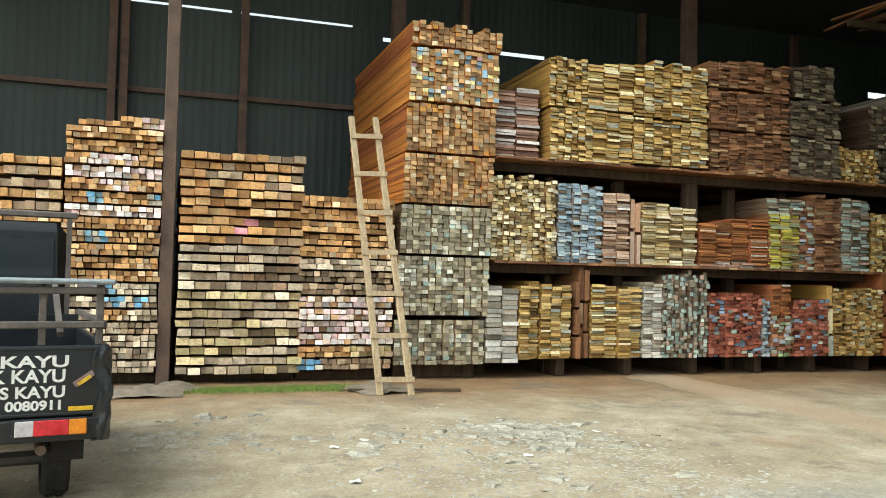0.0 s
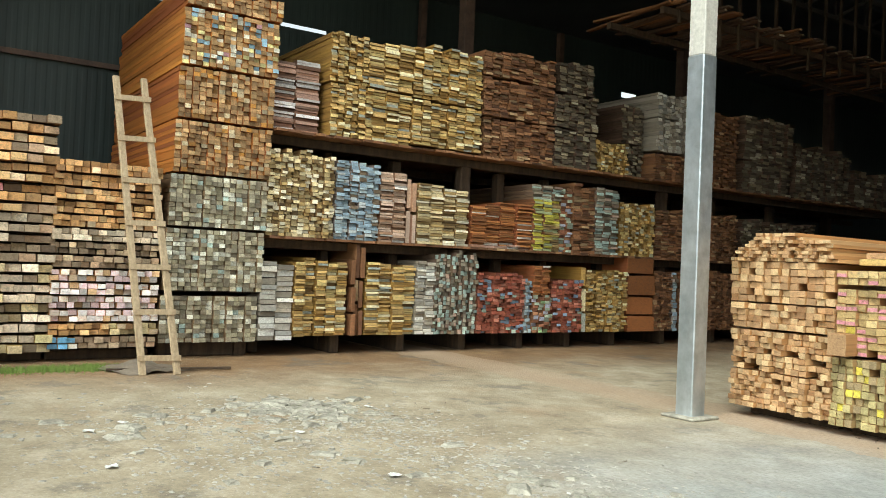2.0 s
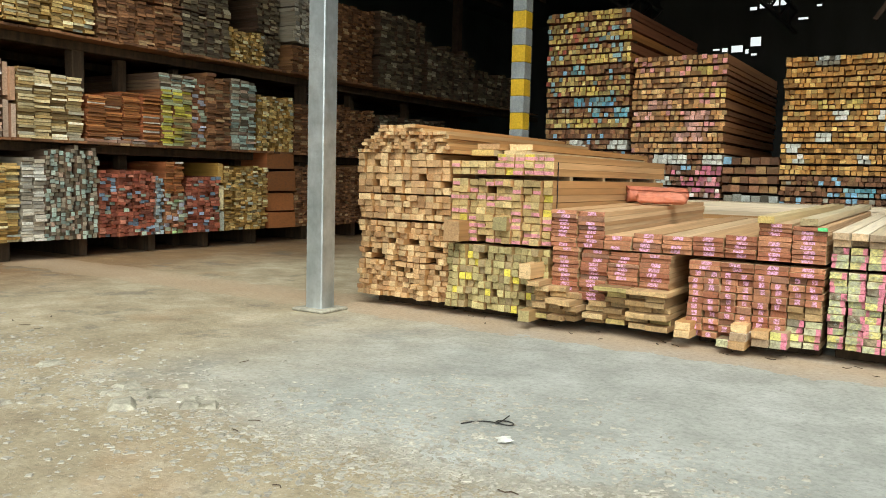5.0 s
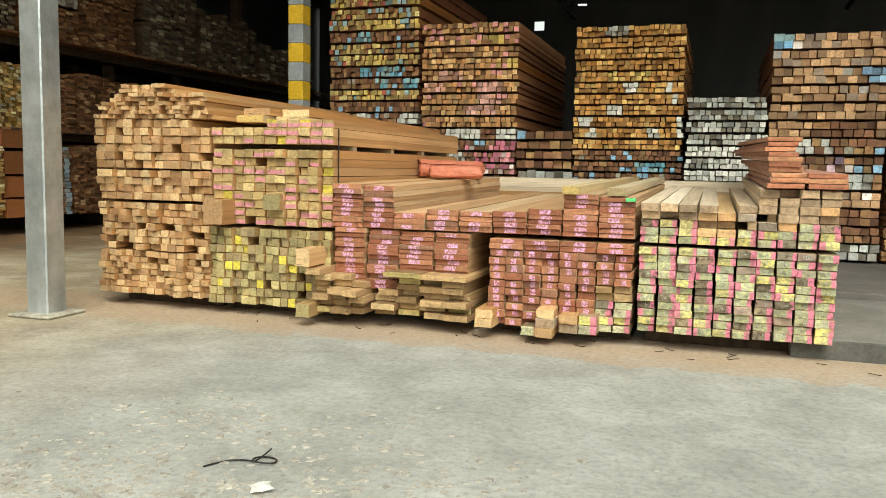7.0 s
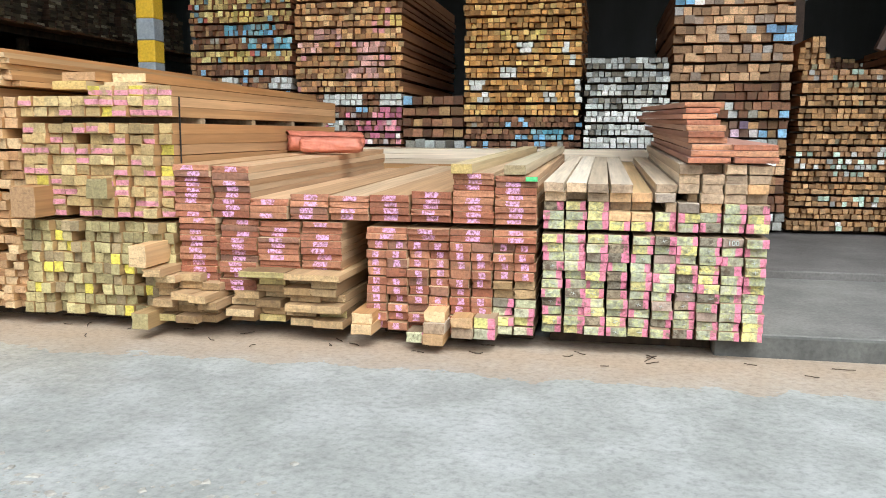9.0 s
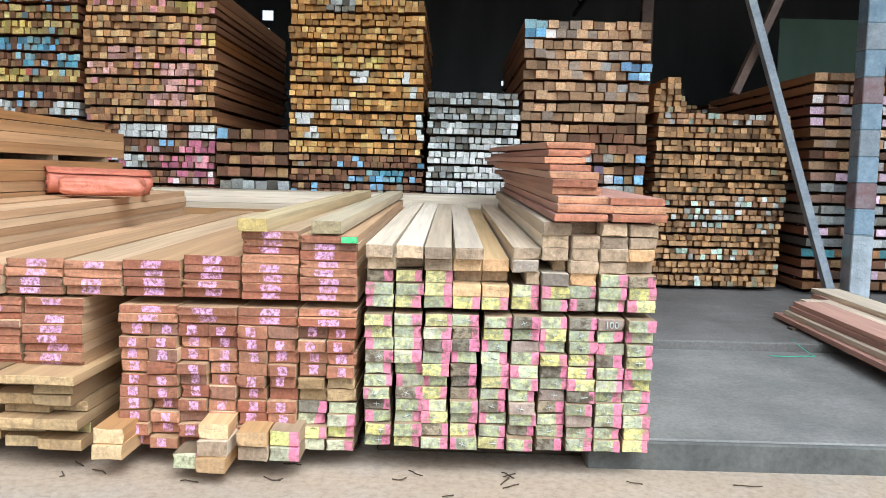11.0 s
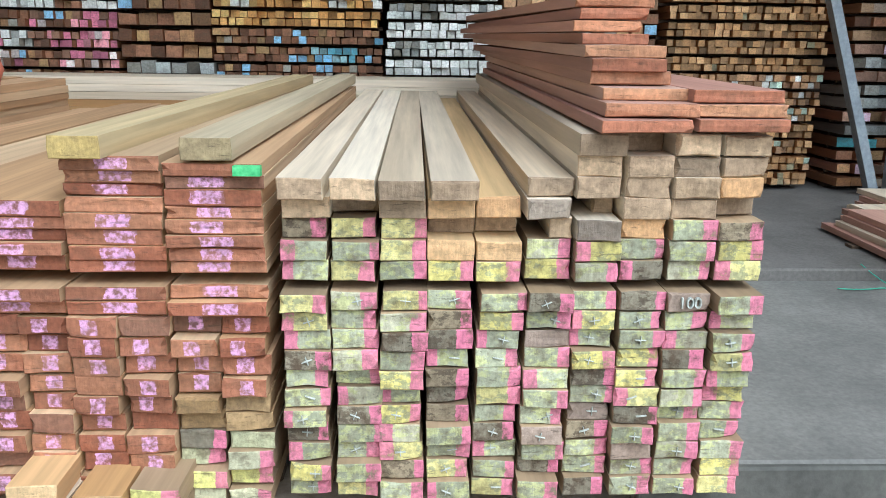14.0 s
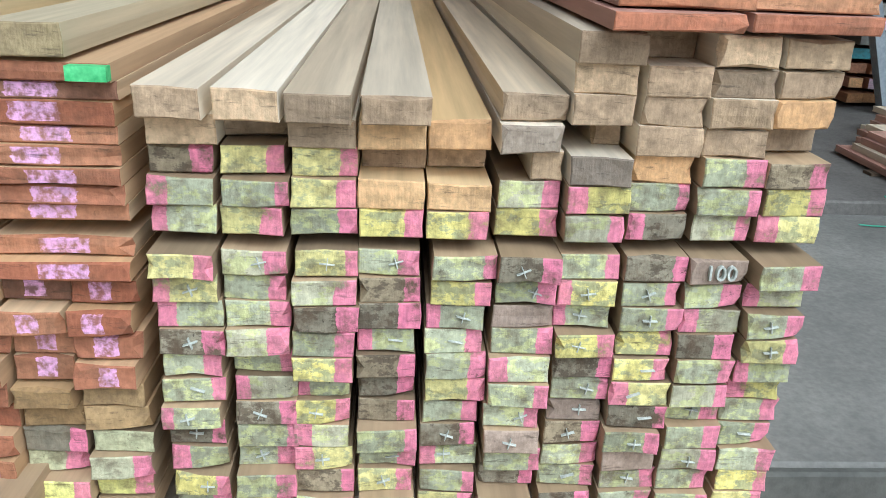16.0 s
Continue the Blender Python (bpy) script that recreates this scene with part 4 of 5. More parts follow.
# tall pile of bundles
zs = [0.26, 1.06, 2.10, 2.97, 3.85, 4.72, 5.68, 6.14]
kinds = ["tall_grey", "tall_grey", "tall_grey", "tall", "tall", "tall_blue", "tall"]
for i in range(7):
    lean = 0.035 * i
    t = rack_root("lumber_bundle", -5.08 + lean, zs[i], ("large bundle of weathered grey timber ends" if i < 3 else "large bundle of orange-brown sawn timber") + (" with blue and white marked ends" if i == 5 else ""), RX + rng.uniform(-0.03, 0.03))
    tagged(t, group="bundles of the tall pile")
    pile = Pile(t, 75)
    h = zs[i + 1] - zs[i] - 0.045
    rows = max(3, round(h / 0.072))
    grid_pack(pile, 0, 1.62, 0.04 if i else 0.0, 0.04 + h if i else h, 15, rows, 4.5, kinds[i], 0.035, 0.003, None if i < 6 else [6, 6, 5, 6, 6, 5, 5, 6, 6, 5, 4, 5, 6, 5, 5])
    for y in (0.4, 2.2, 4.0):
        boxed("stick", 0.02, 1.6, y, y + 0.08, 0.0, 0.038, MAT["rack_wood"], t)
    pile.close()
tagged(boxed("pile_bearer", -17.9, -14.1, -5.0, -3.5, 0, 0.255, MAT["rack_wood"], None, 0.02), "dark bearers under the tall lumber pile", "bearer")

# stacks beside it
t = rack_root("lumber_stack", -6.68, 0.2, "stickered stack of orange, grey and white-ended timber")
pile = Pile(t)
layered(pile, 0, 1.56, 0, 2.85, 14, 2, 12, 4.0, lambda k: [("stack_grey", "stack_blue", 0.2), ("stack_warm", "stack_yellow", 0.5), "stack_white", "stack_white", "stack_white", ("stack_white", "stack_grey", 0.2), "stack_grey", "stack_grey", "stack_cream", "stack_warm", "stack_warm", "stack_warm", "stack_warm", "stack_warm"][k], 0.04, 0.026)
pile.close()
t = rack_root("lumber_stack", -8.56, 0.16, "stickered stack of wide planks, pale yellow below and orange above")
pile = Pile(t)
layered(pile, 0, 1.92, 0, 3.5, 24, 1, 9, 4.0, lambda k: ("stack_yellow", "stack_cream", 0.5) if k < 9 else (("stack_cream", "stack_grey", 0.5) if k < 14 else (("stack_pink", "stack_warm", 0.4) if k < 17 else ("stack_warm", "stack_grey", 0.2))), 0.06, 0.024)
pile.close()
t = rack_root("lumber_stack", -10.21, 0.2, "tall stickered stack of small timber with white-painted layers")
pile = Pile(t)
layered(pile, 0, 1.37, 0, 3.72, 19, 2, 13, 4.0, lambda k: ["stack_cream", "stack_cream", "stack_cream", ("stack_cream", "stack_grey", 0.4), ("stack_cream", "stack_warm", 0.3), ("stack_cream", "stack_blue", 0.25), ("stack_cream", "stack_blue", 0.3), "stack_warm", "stack_warm", ("stack_warm", "stack_grey", 0.2), ("stack_warm", "stack_blue", 0.4), "stack_warm", "stack_white", ("stack_warm", "stack_blue", 0.3), ("stack_warm", "stack_white", 0.4), "stack_white", ("stack_warm", "stack_white", 0.5), "stack_warm", "stack_warm"][k], 0.04, 0.028)
x = 0.16
while x < 1.34:
    w = rng.uniform(0.09, 0.13)
    for r in range(1 if x < 0.75 else 2):
        pile.board(x, rng.uniform(-0.05, 0.05), 3.72 + r * 0.08, w - 0.006, 0.078, 4.0, "stack_white" if x > 1.0 else "stack_warm", 0, rng.uniform(-1, 1))
    x += w
pile.close()
t = rack_root("lumber_stack", -12.6, 0.2, "stickered stack of heavy pale beams")
pile = Pile(t)
layered(pile, 0, 2.36, 0, 3.25, 19, 1, 14, 4.0, lambda k: ("stack_cream", "stack_white", 0.2) if k < 11 else ("stack_warm", "stack_grey", 0.3), 0.04, 0.04)
pile.close()
for y0, y1 in ((-6.66, -5.14), (-8.54, -6.7), (-10.14, -8.78), (-12.58, -10.26)):
    tagged(boxed("pile_bearer", -17.4, -14.1, y0, y1, 0, 0.155, MAT["rack_wood"], None, 0.02), "dark bearers under a lumber stack", "bearer")

# ---- ladder ----
e = root("ladder", 0, 0, 0, 0, "pale wooden ladder leaning on the tall pile", "ladder")
fa, fb, ta, tb = Vector((-12.13, -5.72, 0)), Vector((-12.08, -5.26, 0)), Vector((-13.45, -5.98, 4.3)), Vector((-13.45, -5.58, 4.32))
for a, b in ((fa, ta), (fb, tb)):
    part("rail", beam(bmesh.new(), a, b, 0.085, 0.06), MAT["ladder_wood"], e)
for k in range(7):
    f = 0.05 + 0.145 * k
    a, b = fa.lerp(ta, f), fb.lerp(tb, f)
    d = (b - a).normalized() * 0.06
    o = Vector((0.05, 0, 0.015))
    part("rung", beam(bmesh.new(), a - d + o, b + d + o, 0.03, 0.075), MAT["ladder_wood"], e)

# ---- front row of piles, facing the yard ----
def front(name, x, z, label, rx=0.0, y=0.0, group="piles in the front row"):
    return root(name, x, y, z, 0, label, "lumber stack", group, rx)


# fresh battens
t = front("lumber_pile", -6.93, 0.13, "close pack of fresh tan square battens")
bearers(t, 0.05, 1.25, 4.2, 0.13)
pile = Pile(t)
grid_pack(pile, 0, 1.33, 0, 0.44, 14, 7, 4.2, "fresh", 0.05, 0.002, None, 0.05)
grid_pack(pile, 0, 1.33, 0.45, 0.93, 14, 7, 4.2, "fresh", 0.05, 0.002, None, 0.06)
pile.close()
t = front("lumber_pile", -6.93, 1.085, "upper pack of fresh tan battens tied on the pile")
pile = Pile(t)
grid_pack(pile, 0, 1.33, 0.0, 0.30, 12, 4, 4.2, "fresh", 0.05, 0.002, None, 0.06)
grid_pack(pile, 0, 1.33, 0.315, 0.80, 12, 6, 4.2, "fresh", 0.03, 0.002, [6] * 10 + [5, 5], 0.04)
pile.close()
t = front("lumber_pile", -6.93, 1.89, "loose heap of thin tan laths on top")
pile = Pile(t)
for r in range(8):
    x = 0.03 * r + (0.12 if r > 5 else 0)
    end = 1.3 - 0.02 * r - (0.35 if r > 5 else 0)
    while x < end:
        w = rng.uniform(0.04, 0.09)
        pile.board(x, rng.uniform(-0.08, 0.1), 0.042 * r, w, 0.04, 4.3, "fresh", 0, rng.uniform(-0.6, 0.6))
        x += w + 0.004
pile.close()
t = front("lumber_pile", -5.52, 1.875, "long pale planks lying across the pile top", y=0.35)
pile = Pile(t)
for k, (x, z) in enumerate(((0.0, 0.0), (0.02, 0.075), (0.33, 0.0), (0.35, 0.075))):
    pile.board(x, 0.1 * k, z, 0.3, 0.07, 4.2, "pale" if k % 2 == 0 else "fresh")
pile.close()

# olive and pink-marked packs
t = front("lumber_pile", -5.6, 0.11, "close pack of battens with olive-yellow painted ends")
pile = Pile(t)
bearers(t, 0.02, 1.26, 4.0, 0.11)
grid_pack(pile, 0, 1.28, 0, 0.74, 15, 9, 4.0, "olive", 0.035, 0.002, None, 0.02)
pile.board(1.08, -0.3, 0.44, 0.15, 0.16, 2.0, "fresh")
pile.board(1.1, -0.32, -0.02, 0.13, 0.12, 2.0, "olive")
pile.close()
t = front("lumber_pile", -5.57, 0.885, "pack of battens with pink spray marks on the ends")
pile = Pile(t)
grid_pack(pile, 0, 1.27, 0, 0.72, 11, 9, 3.9, "fresh_side", 0.03, 0.002, None, 0.02)
pile.board(0.03, -0.2, 0.0, 0.2, 0.24, 2.0, "fresh")
pile.board(0.62, -0.12, 0.15, 0.17, 0.15, 2.0, "olive")
for y in (0.5, 1.5, 2.5, 3.5):
    boxed("stick", 0.02, 1.26, y, y + 0.08, 0.721, 0.765, MAT["ladder_wood"], t)
for r in range(3):
    for c in range(11):
        if r == 2 and c not in (5, 6, 7, 8):
            if c < 9:
                continue
        pile.board(c * 0.1155, rng.uniform(-0.03, 0.03) + (0.0 if c < 9 else 0.02), 0.767 + r * 0.078, 0.112, 0.076, 3.9, "fresh_side")
pile.close()

# red planks, left part
t = front("lumber_pile", -4.26, 0.5, "pack of reddish planks with pink marks on the ends")
pile = Pile(t)
for c, (x, w) in enumerate(((0, 0.31), (0.32, 0.31), (0.64, 0.33), (0.98, 0.32))):
    z = 0.0 if c > 1 else -0.15
    while z < 0.36:
        h = rng.choice((0.038, 0.045, 0.05))
        pile.board(x + rng.uniform(-0.01, 0.01), rng.uniform(-0.02, 0.04), z, w - 0.012, h - 0.002, 4.0, "red")
        z += h
pile.close()
t = front("loose_planks", -4.4, 0.12, "ragged low heap of brown offcut planks")
pile = Pile(t)
for c, (x, w, n) in enumerate(((0, 0.17, 7), (0.16, 0.2, 6), (0.36, 0.16, 5), (0.56, 0.24, 4), (0.78, 0.24, 6), (1.02, 0.24, 6), (1.25, 0.24, 6))):
    for r in range(n):
        pile.board(x + rng.uniform(-0.03, 0.03), rng.uniform(-0.3, -0.05) + (0.12 if c > 2 else 0), r * 0.06, w * rng.uniform(0.8, 1.0), 0.055, 3.8, "brown", 0, rng.uniform(-2.5, 2.5) if c < 3 else rng.uniform(-0.5, 0.5))
pile.board(0.7, -0.2, 0.37, 0.36, 0.045, 3.9, "brown", 0, 1)
pile.board(1.06, -0.22, 0.365, 0.42, 0.045, 3.9, "brown", 0, -1)
pile.close()
t = front("lumber_pile", -4.28, 0.905, "upper layer of wide reddish planks with pink marks", rx=0.8)
pile = Pile(t)
for c in range(9):
    x, w = c * 0.305, 0.298
    top = (0.40, 0.38, 0.165, 0.17, 0.165, 0.17, 0.215, 0.345, 0.34)[c]
    z, push = 0.0, rng.uniform(-0.03, 0.03)
    while z < top - 0.02:
        h = rng.choice((0.04, 0.046, 0.052))
        pile.board(x + rng.uniform(-0.006, 0.006), push + rng.uniform(-0.015, 0.02), z, w - 0.008, h - 0.002, 4.1 if c > 1 else 3.9, "red", 0, rng.uniform(-0.2, 0.2))
        z += h
pile.close()
for y in (0.4, 2.2, 3.6):
    boxed("stick", 0.0, 2.7, y, y + 0.07, -0.03, -0.001, MAT["rack_wood"], t)

# red blocks, right part
t = front("lumber_pile", -2.78, 0.11, "pack of red timber with pink spray marks and mixed ends")
bearers(t, 0.02, 1.22, 4.0, 0.11)
pile = Pile(t)
for c in range(8):
    x = c * 0.155
    for r in range(10):
        z = r * 0.066
        if z > 0.60:
            continue
        low = c >= 6 and r < 6
        pile.board(x + rng.uniform(-0.005, 0.005), rng.uniform(-0.03, 0.04), z, rng.choice((0.15, 0.145, 0.138)), rng.choice((0.065, 0.061, 0.057)), 4.0, "marked" if low and r < 4 else ("brown" if low else "red"))
for c in range(4):
    for r in range(2):
        pile.board(c * 0.31, rng.uniform(-0.03, 0.02), 0.664 + r * 0.045, 0.3, 0.043, 4.0, "red")
for x, y, z, k in ((-0.06, -0.22, 0.0, "fresh"), (-0.06, -0.2, 0.077, "fresh"), (0.34, -0.2, -0.04, "marked"), (0.47, -0.26, -0.04, "fresh"), (0.47, -0.23, 0.037, "marked_top"), (0.47, -0.2, 0.114, "fresh"), (0.66, -0.17, 0.0, "marked_top"), (0.82, -0.17, 0.0, "marked"), (0.82, -0.16, 0.077, "marked"), (0.66, -0.2, 0.077, "fresh")):
    pile.board(x, y, z, 0.15, 0.075, 2.2, k, 0, rng.uniform(-2, 2))
pile.close()

# main pile: marked 150 x 65 timber
PAINTS = {"Y": "paint_yellow_r", "y": "paint_yellow_l", "O": "paint_olive_r", "o": "paint_olive_l", "D": "paint_dark_r", "d": "paint_dark_l", "n": "paint_none", "b": "marked_top", "t": "tan_top"}
LOWER_PACK = ("OYOoYODOOY", "YODYODOOOY", "oOyOoOOnOO", "DOoODnDOOO", "oDYDOOnDOO", "OooDYOOyOy", "OOYDOoDYOo", "DOOoOOYYDY", "oODDonoOoO", "yOODYOyOOo", "YOYOODODnO")
UPPER_PACK = ("oYOYYYOdOy", "oOYttOyOOY", "DYYbbbbtOD", "bbbttbbbbb", "bbbbbbbbbt", "bbbbbbbbbb", "bbbbbbbbbb")
t = front("lumber_pile", -1.5, 0.145, "close pack of timber with yellow and pink painted ends", rx=0.9)
pile = Pile(t)
for c in range(10):
    slip = 0.0
    for r in range(11):
        slip = 0.75 * slip + rng.uniform(-0.006, 0.006)
        pile.board(c * 0.15 + 0.0025 + slip, rng.choice((-0.02, 0.0, 0.008, 0.03)) + rng.uniform(-0.01, 0.01) - (0.015 if r == 10 else 0.0), r * 0.0648, rng.choice((0.144, 0.139, 0.132)), rng.choice((0.0645, 0.063, 0.059)), 4.2, PAINTS[LOWER_PACK[r][c]], 0, rng.uniform(-0.15, 0.15))
pile.close()
bearers(t, 0.02, 1.48, 4.2, 0.15)
t = front("lumber_pile", -1.5, 0.885, "upper pack of timber, painted ends below and bare ends above", rx=0.9, y=0.008)
pile = Pile(t)
tops = [5, 5, 5, 5, 4, 5, 7, 7, 7, 7]
for c in range(10):
    push = rng.uniform(-0.012, 0.012)
    for r in range(tops[c]):
        back = 0.1 if (r, c) in ((3, 1), (2, 3), (2, 4), (3, 6), (3, 9), (6, 7)) else 0.0
        half = 0.07 if (r, c) in ((2, 5), (3, 6)) else 0.0
        pile.board(c * 0.15 + half + rng.uniform(-0.004, 0.004), push + back + rng.uniform(-0.02, 0.02) - (0.06 if r == tops[c] - 1 and c < 4 else 0), r * 0.0655, rng.choice((0.144, 0.14, 0.134)) - half, rng.choice((0.0645, 0.062, 0.059)), 4.2, PAINTS[UPPER_PACK[r][c]], 0, rng.uniform(-0.3, 0.3))
for y in (0.4, 2.2, 3.6):
    boxed("stick", 0.0, 1.5, y, y + 0.07, -0.028, -0.001, MAT["rack_wood"], t)
pile.close()

t = front("loose_timber", -2.15, 1.262, "two pale squared timbers lying on the red planks", rx=0.9, y=-0.06)
pile = Pile(t)
pile.board(0.0, 0.0, 0.0, 0.15, 0.066, 4.0, "pale", 0, -2.0)
pile.board(0.37, 0.02, -0.005, 0.15, 0.066, 4.2, "pale", 0, -1.0)
pile.close()
t = front("loose_planks", -0.55, 1.35, "untidy red-brown planks stacked on the timber pile", rx=1.0, y=-0.05)
pile = Pile(t)
for r, (x, w, y, a) in enumerate(((0.0, 0.28, 0.0, 0.6), (0.0, 0.29, 0.03, 0.3), (0.02, 0.27, 0.08, 0.2), (0.02, 0.27, 0.2, 1.0), (0.0, 0.25, 0.28, 1.5), (0.02, 0.28, 0.3, 1.6), (0.02, 0.24, 0.46, 2.0), (0.0, 0.24, 0.5, 2.2), (0.01, 0.25, 0.52, 2.0), (0.0, 0.26, 0.56, 2.3))):
    pile.board(x + rng.uniform(-0.02, 0.02), y + rng.uniform(-0.06, 0.08), 0.004 + r * 0.041, w * rng.uniform(0.9, 1.06), rng.choice((0.036, 0.039, 0.0405)), 4.0, "red_plain", rng.uniform(-0.15, 0.3), a + rng.uniform(-0.5, 0.5))
for r in range(3):
    pile.board(0.295, 0.02 + 0.03 * r, 0.004 + r * 0.041, 0.28, 0.037, 4.0, "red_plain", 0, 0.3)
pile.close()
# planks lying crosswise behind the red layer
t = root("lumber_pile", -4.9, 4.55, 0.9, 0, "light planks laid crosswise behind the piles", "lumber stack", "piles in the front row")
pile = Pile(t)
for r in range(7):
    for c in range(3):
        ob = new("timber", board_mesh(0.28, 0.06, 4.6, "marked_top" if r > 3 else "fresh", rng.randrange(4)))
        ob.parent = t
        ob.matrix_basis = pose(4.6 + rng.uniform(-0.1, 0.1), c * 0.29, r * 0.063, 0, 0, 90)
boxed("bearer", 0.3, 4.4, 0.05, 0.8, -0.66, -0.001, MAT["rack_wood"], t)

# ---- stacks on the slab at the back ----
BY = 5.78
BZ = 0.236


def back_stack(x0, x1, top, layers, cols, kinds, label, rows=2, depth=4.0, y=BY, drift=0.0, base=0.0):
    t = root("lumber_stack", x0, y, BZ + 0.05 + base, 0, label, "lumber stack", "stacks at the back")
    pile = Pile(t, 270)
    layered(pile, 0, x1 - x0, 0, top - BZ - 0.05 - base, layers, rows, cols, depth, kinds, 0.03, 0.028, drift)
    pile.close()
    bearers_low(t, x1 - x0, depth)
    return t


def bearers_low(t, w, depth):
    for y in (0.3, depth * 0.5, depth - 0.5):
        boxed("bearer", 0.02, w - 0.02, y, y + 0.1, -0.05, -0.002, MAT["rack_wood"], t, 0.006)


def pick(*names):
    return lambda k: names[min(k, len(names) - 1)]


BLUE, LIME, PALE = ("back_dark", "back_sky", 0.25), ("back_mix", "back_yellow", 0.4), ("back_dark", "back_white", 0.35)
back_stack(-7.13, -5.56, 4.62, 23, 20, pick("back_dark", "back_dark", PALE, "back_dark", "back_dark", PALE, PALE, "back_dark", BLUE, BLUE, PALE, "back_dark", LIME, BLUE, BLUE, LIME, "back_mix", BLUE, LIME, "back_mix", LIME, "back_mix", LIME), "tall stickered stack with dark, blue and yellow ends", depth=4.2)
ROSE, TAN = ("back_rose", "back_blush", 0.4), ("back_rose", "back_yellow", 0.25)
back_stack(-5.52, -3.95, 3.76, 19, 19, pick("back_dark", "back_dark", "back_dark", "back_dark", "back_dark", "back_dark", ("back_pink", "back_dark", 0.3), ("back_pink", "back_white", 0.25), ("back_pink", "back_dark", 0.5), ("back_dark", "back_white", 0.4), "back_rose", ROSE, ROSE, ROSE, ROSE, TAN, "back_rose", TAN, "back_rose"), "tall stickered stack with pink and tan ends", drift=0.05, depth=4.2)
back_stack(-3.90, -3.04, 2.08, 12, 6, pick("back_dark", "back_dark", "back_dark", "back_dark", "back_dark", ("back_dark", "back_grey", 0.5), ("back_dark", "back_white", 0.4), ("back_dark", "back_grey", 0.6), "back_dark"), "low stack of brown blocks", rows=1)
GOLD, SNOW = ("back_gold", "back_yellow", 0.3), ("back_gold", "back_white", 0.3)
back_stack(-3.0, -1.40, 3.64, 20, 20, pick("back_dark", "back_dark", "back_dark", "back_dark", "back_dark", "back_dark", "back_dark", BLUE, BLUE, "back_gold", SNOW, SNOW, SNOW, ("back_gold", "back_white", 0.2), SNOW, GOLD, "back_gold", "back_gold", "back_gold", ("back_gold", "back_grey", 0.15)), "tall stickered stack of golden timber with white ends", drift=-0.04)
back_stack(-1.36, -0.27, 2.58, 13, 13, pick("back_white", "back_white", "back_white", "back_white", "back_white", "back_white", "back_white", ("back_white", "back_grey", 0.3), "back_white", ("back_grey", "back_white", 0.5), ("back_grey", "back_white", 0.3), "back_grey", "back_grey"), "stack of timber with whitewashed and grey ends")
back_stack(-0.24, 1.26, 3.46, 13, 12, pick("back_grey", "back_dark", ("back_dark", "back_sky", 0.4), "back_light", ("back_dark", "back_grey", 0.5), ("back_dark", "back_lilac", 0.5), ("back_dark", "back_white", 0.3), ("back_light", "back_dark", 0.5), "back_light", "back_light", ("back_light", "back_blue", 0.8), "back_light", ("back_light", "back_sky", 0.2), "back_light"), "tall stack of tan planks with a blue-painted layer")
MINT = ("back_amber", "back_ambergreen", 0.6)
back_stack(1.32, 2.92, 2.40, 13, 21, pick(MINT, MINT, MINT, "back_amber", MINT, "back_ambergreen", "back_ambergreen", "back_amber", "back_amber", "back_amber", "back_amber", "back_amber", MINT), "stickered stack of small amber timber with mint ends", drift=0.08)
t = root("lumber_pile", 1.34, BY + 0.05, 2.374, 0, "small loose heap of amber battens on a stack", "lumber stack")
pile = Pile(t)
grid_pack(pile, 0, 0.4, 0, 0.42, 5, 6, 3.6, "back_amber", 0.05, 0.004, [4, 5, 6, 6, 3])
pile.close()
back_stack(3.22, 4.7, 2.92, 20, 9, pick("back_teal", "back_lilac", "back_dark", "back_teal", "back_grey", "back_lilac", "back_grey", "back_grey", "back_lilac", "back_grey", "back_lilac", "back_light", "back_dark", "back_light", "back_light", "back_lilac", "back_lilac", "back_lilac", "back_light", "back_light"), "stickered stack of planks with lilac-painted ends", rows=1)
back_stack(4.9, 6.6, 2.7, 18, 9, "back_dark", "stickered stack of brown planks beside the post", rows=1)
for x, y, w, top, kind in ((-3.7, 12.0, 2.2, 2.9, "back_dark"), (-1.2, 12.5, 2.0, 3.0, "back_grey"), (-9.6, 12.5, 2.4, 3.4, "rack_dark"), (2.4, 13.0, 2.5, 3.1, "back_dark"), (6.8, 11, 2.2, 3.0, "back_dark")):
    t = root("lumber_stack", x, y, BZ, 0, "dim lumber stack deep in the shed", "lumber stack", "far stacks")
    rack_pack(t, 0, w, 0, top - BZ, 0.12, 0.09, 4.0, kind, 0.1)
# planks lying on the slab
t = root("loose_planks", 2.95, 4.2, BZ, 180, "long reddish planks lying on the slab by the post", "planks")
pile = Pile(t)
for r in range(4):
    for c in range(3):
        if c == 1 and r > 2:
            continue
        pile.board(-0.1 + c * 0.31 - 0.04 * r, rng.uniform(-0.1, 0.1) + 0.45 * (c - 1), 0.02 + r * 0.045, 0.3, 0.043, 4.0, "red_plain" if (r + c) % 3 else "marked_top", 0, rng.uniform(-0.6, 0.6) - 2)
pile.close()
boxed("bearer", -0.1, 0.9, 0.9, 1.0, 0, 0.019, MAT["rack_wood"], t)

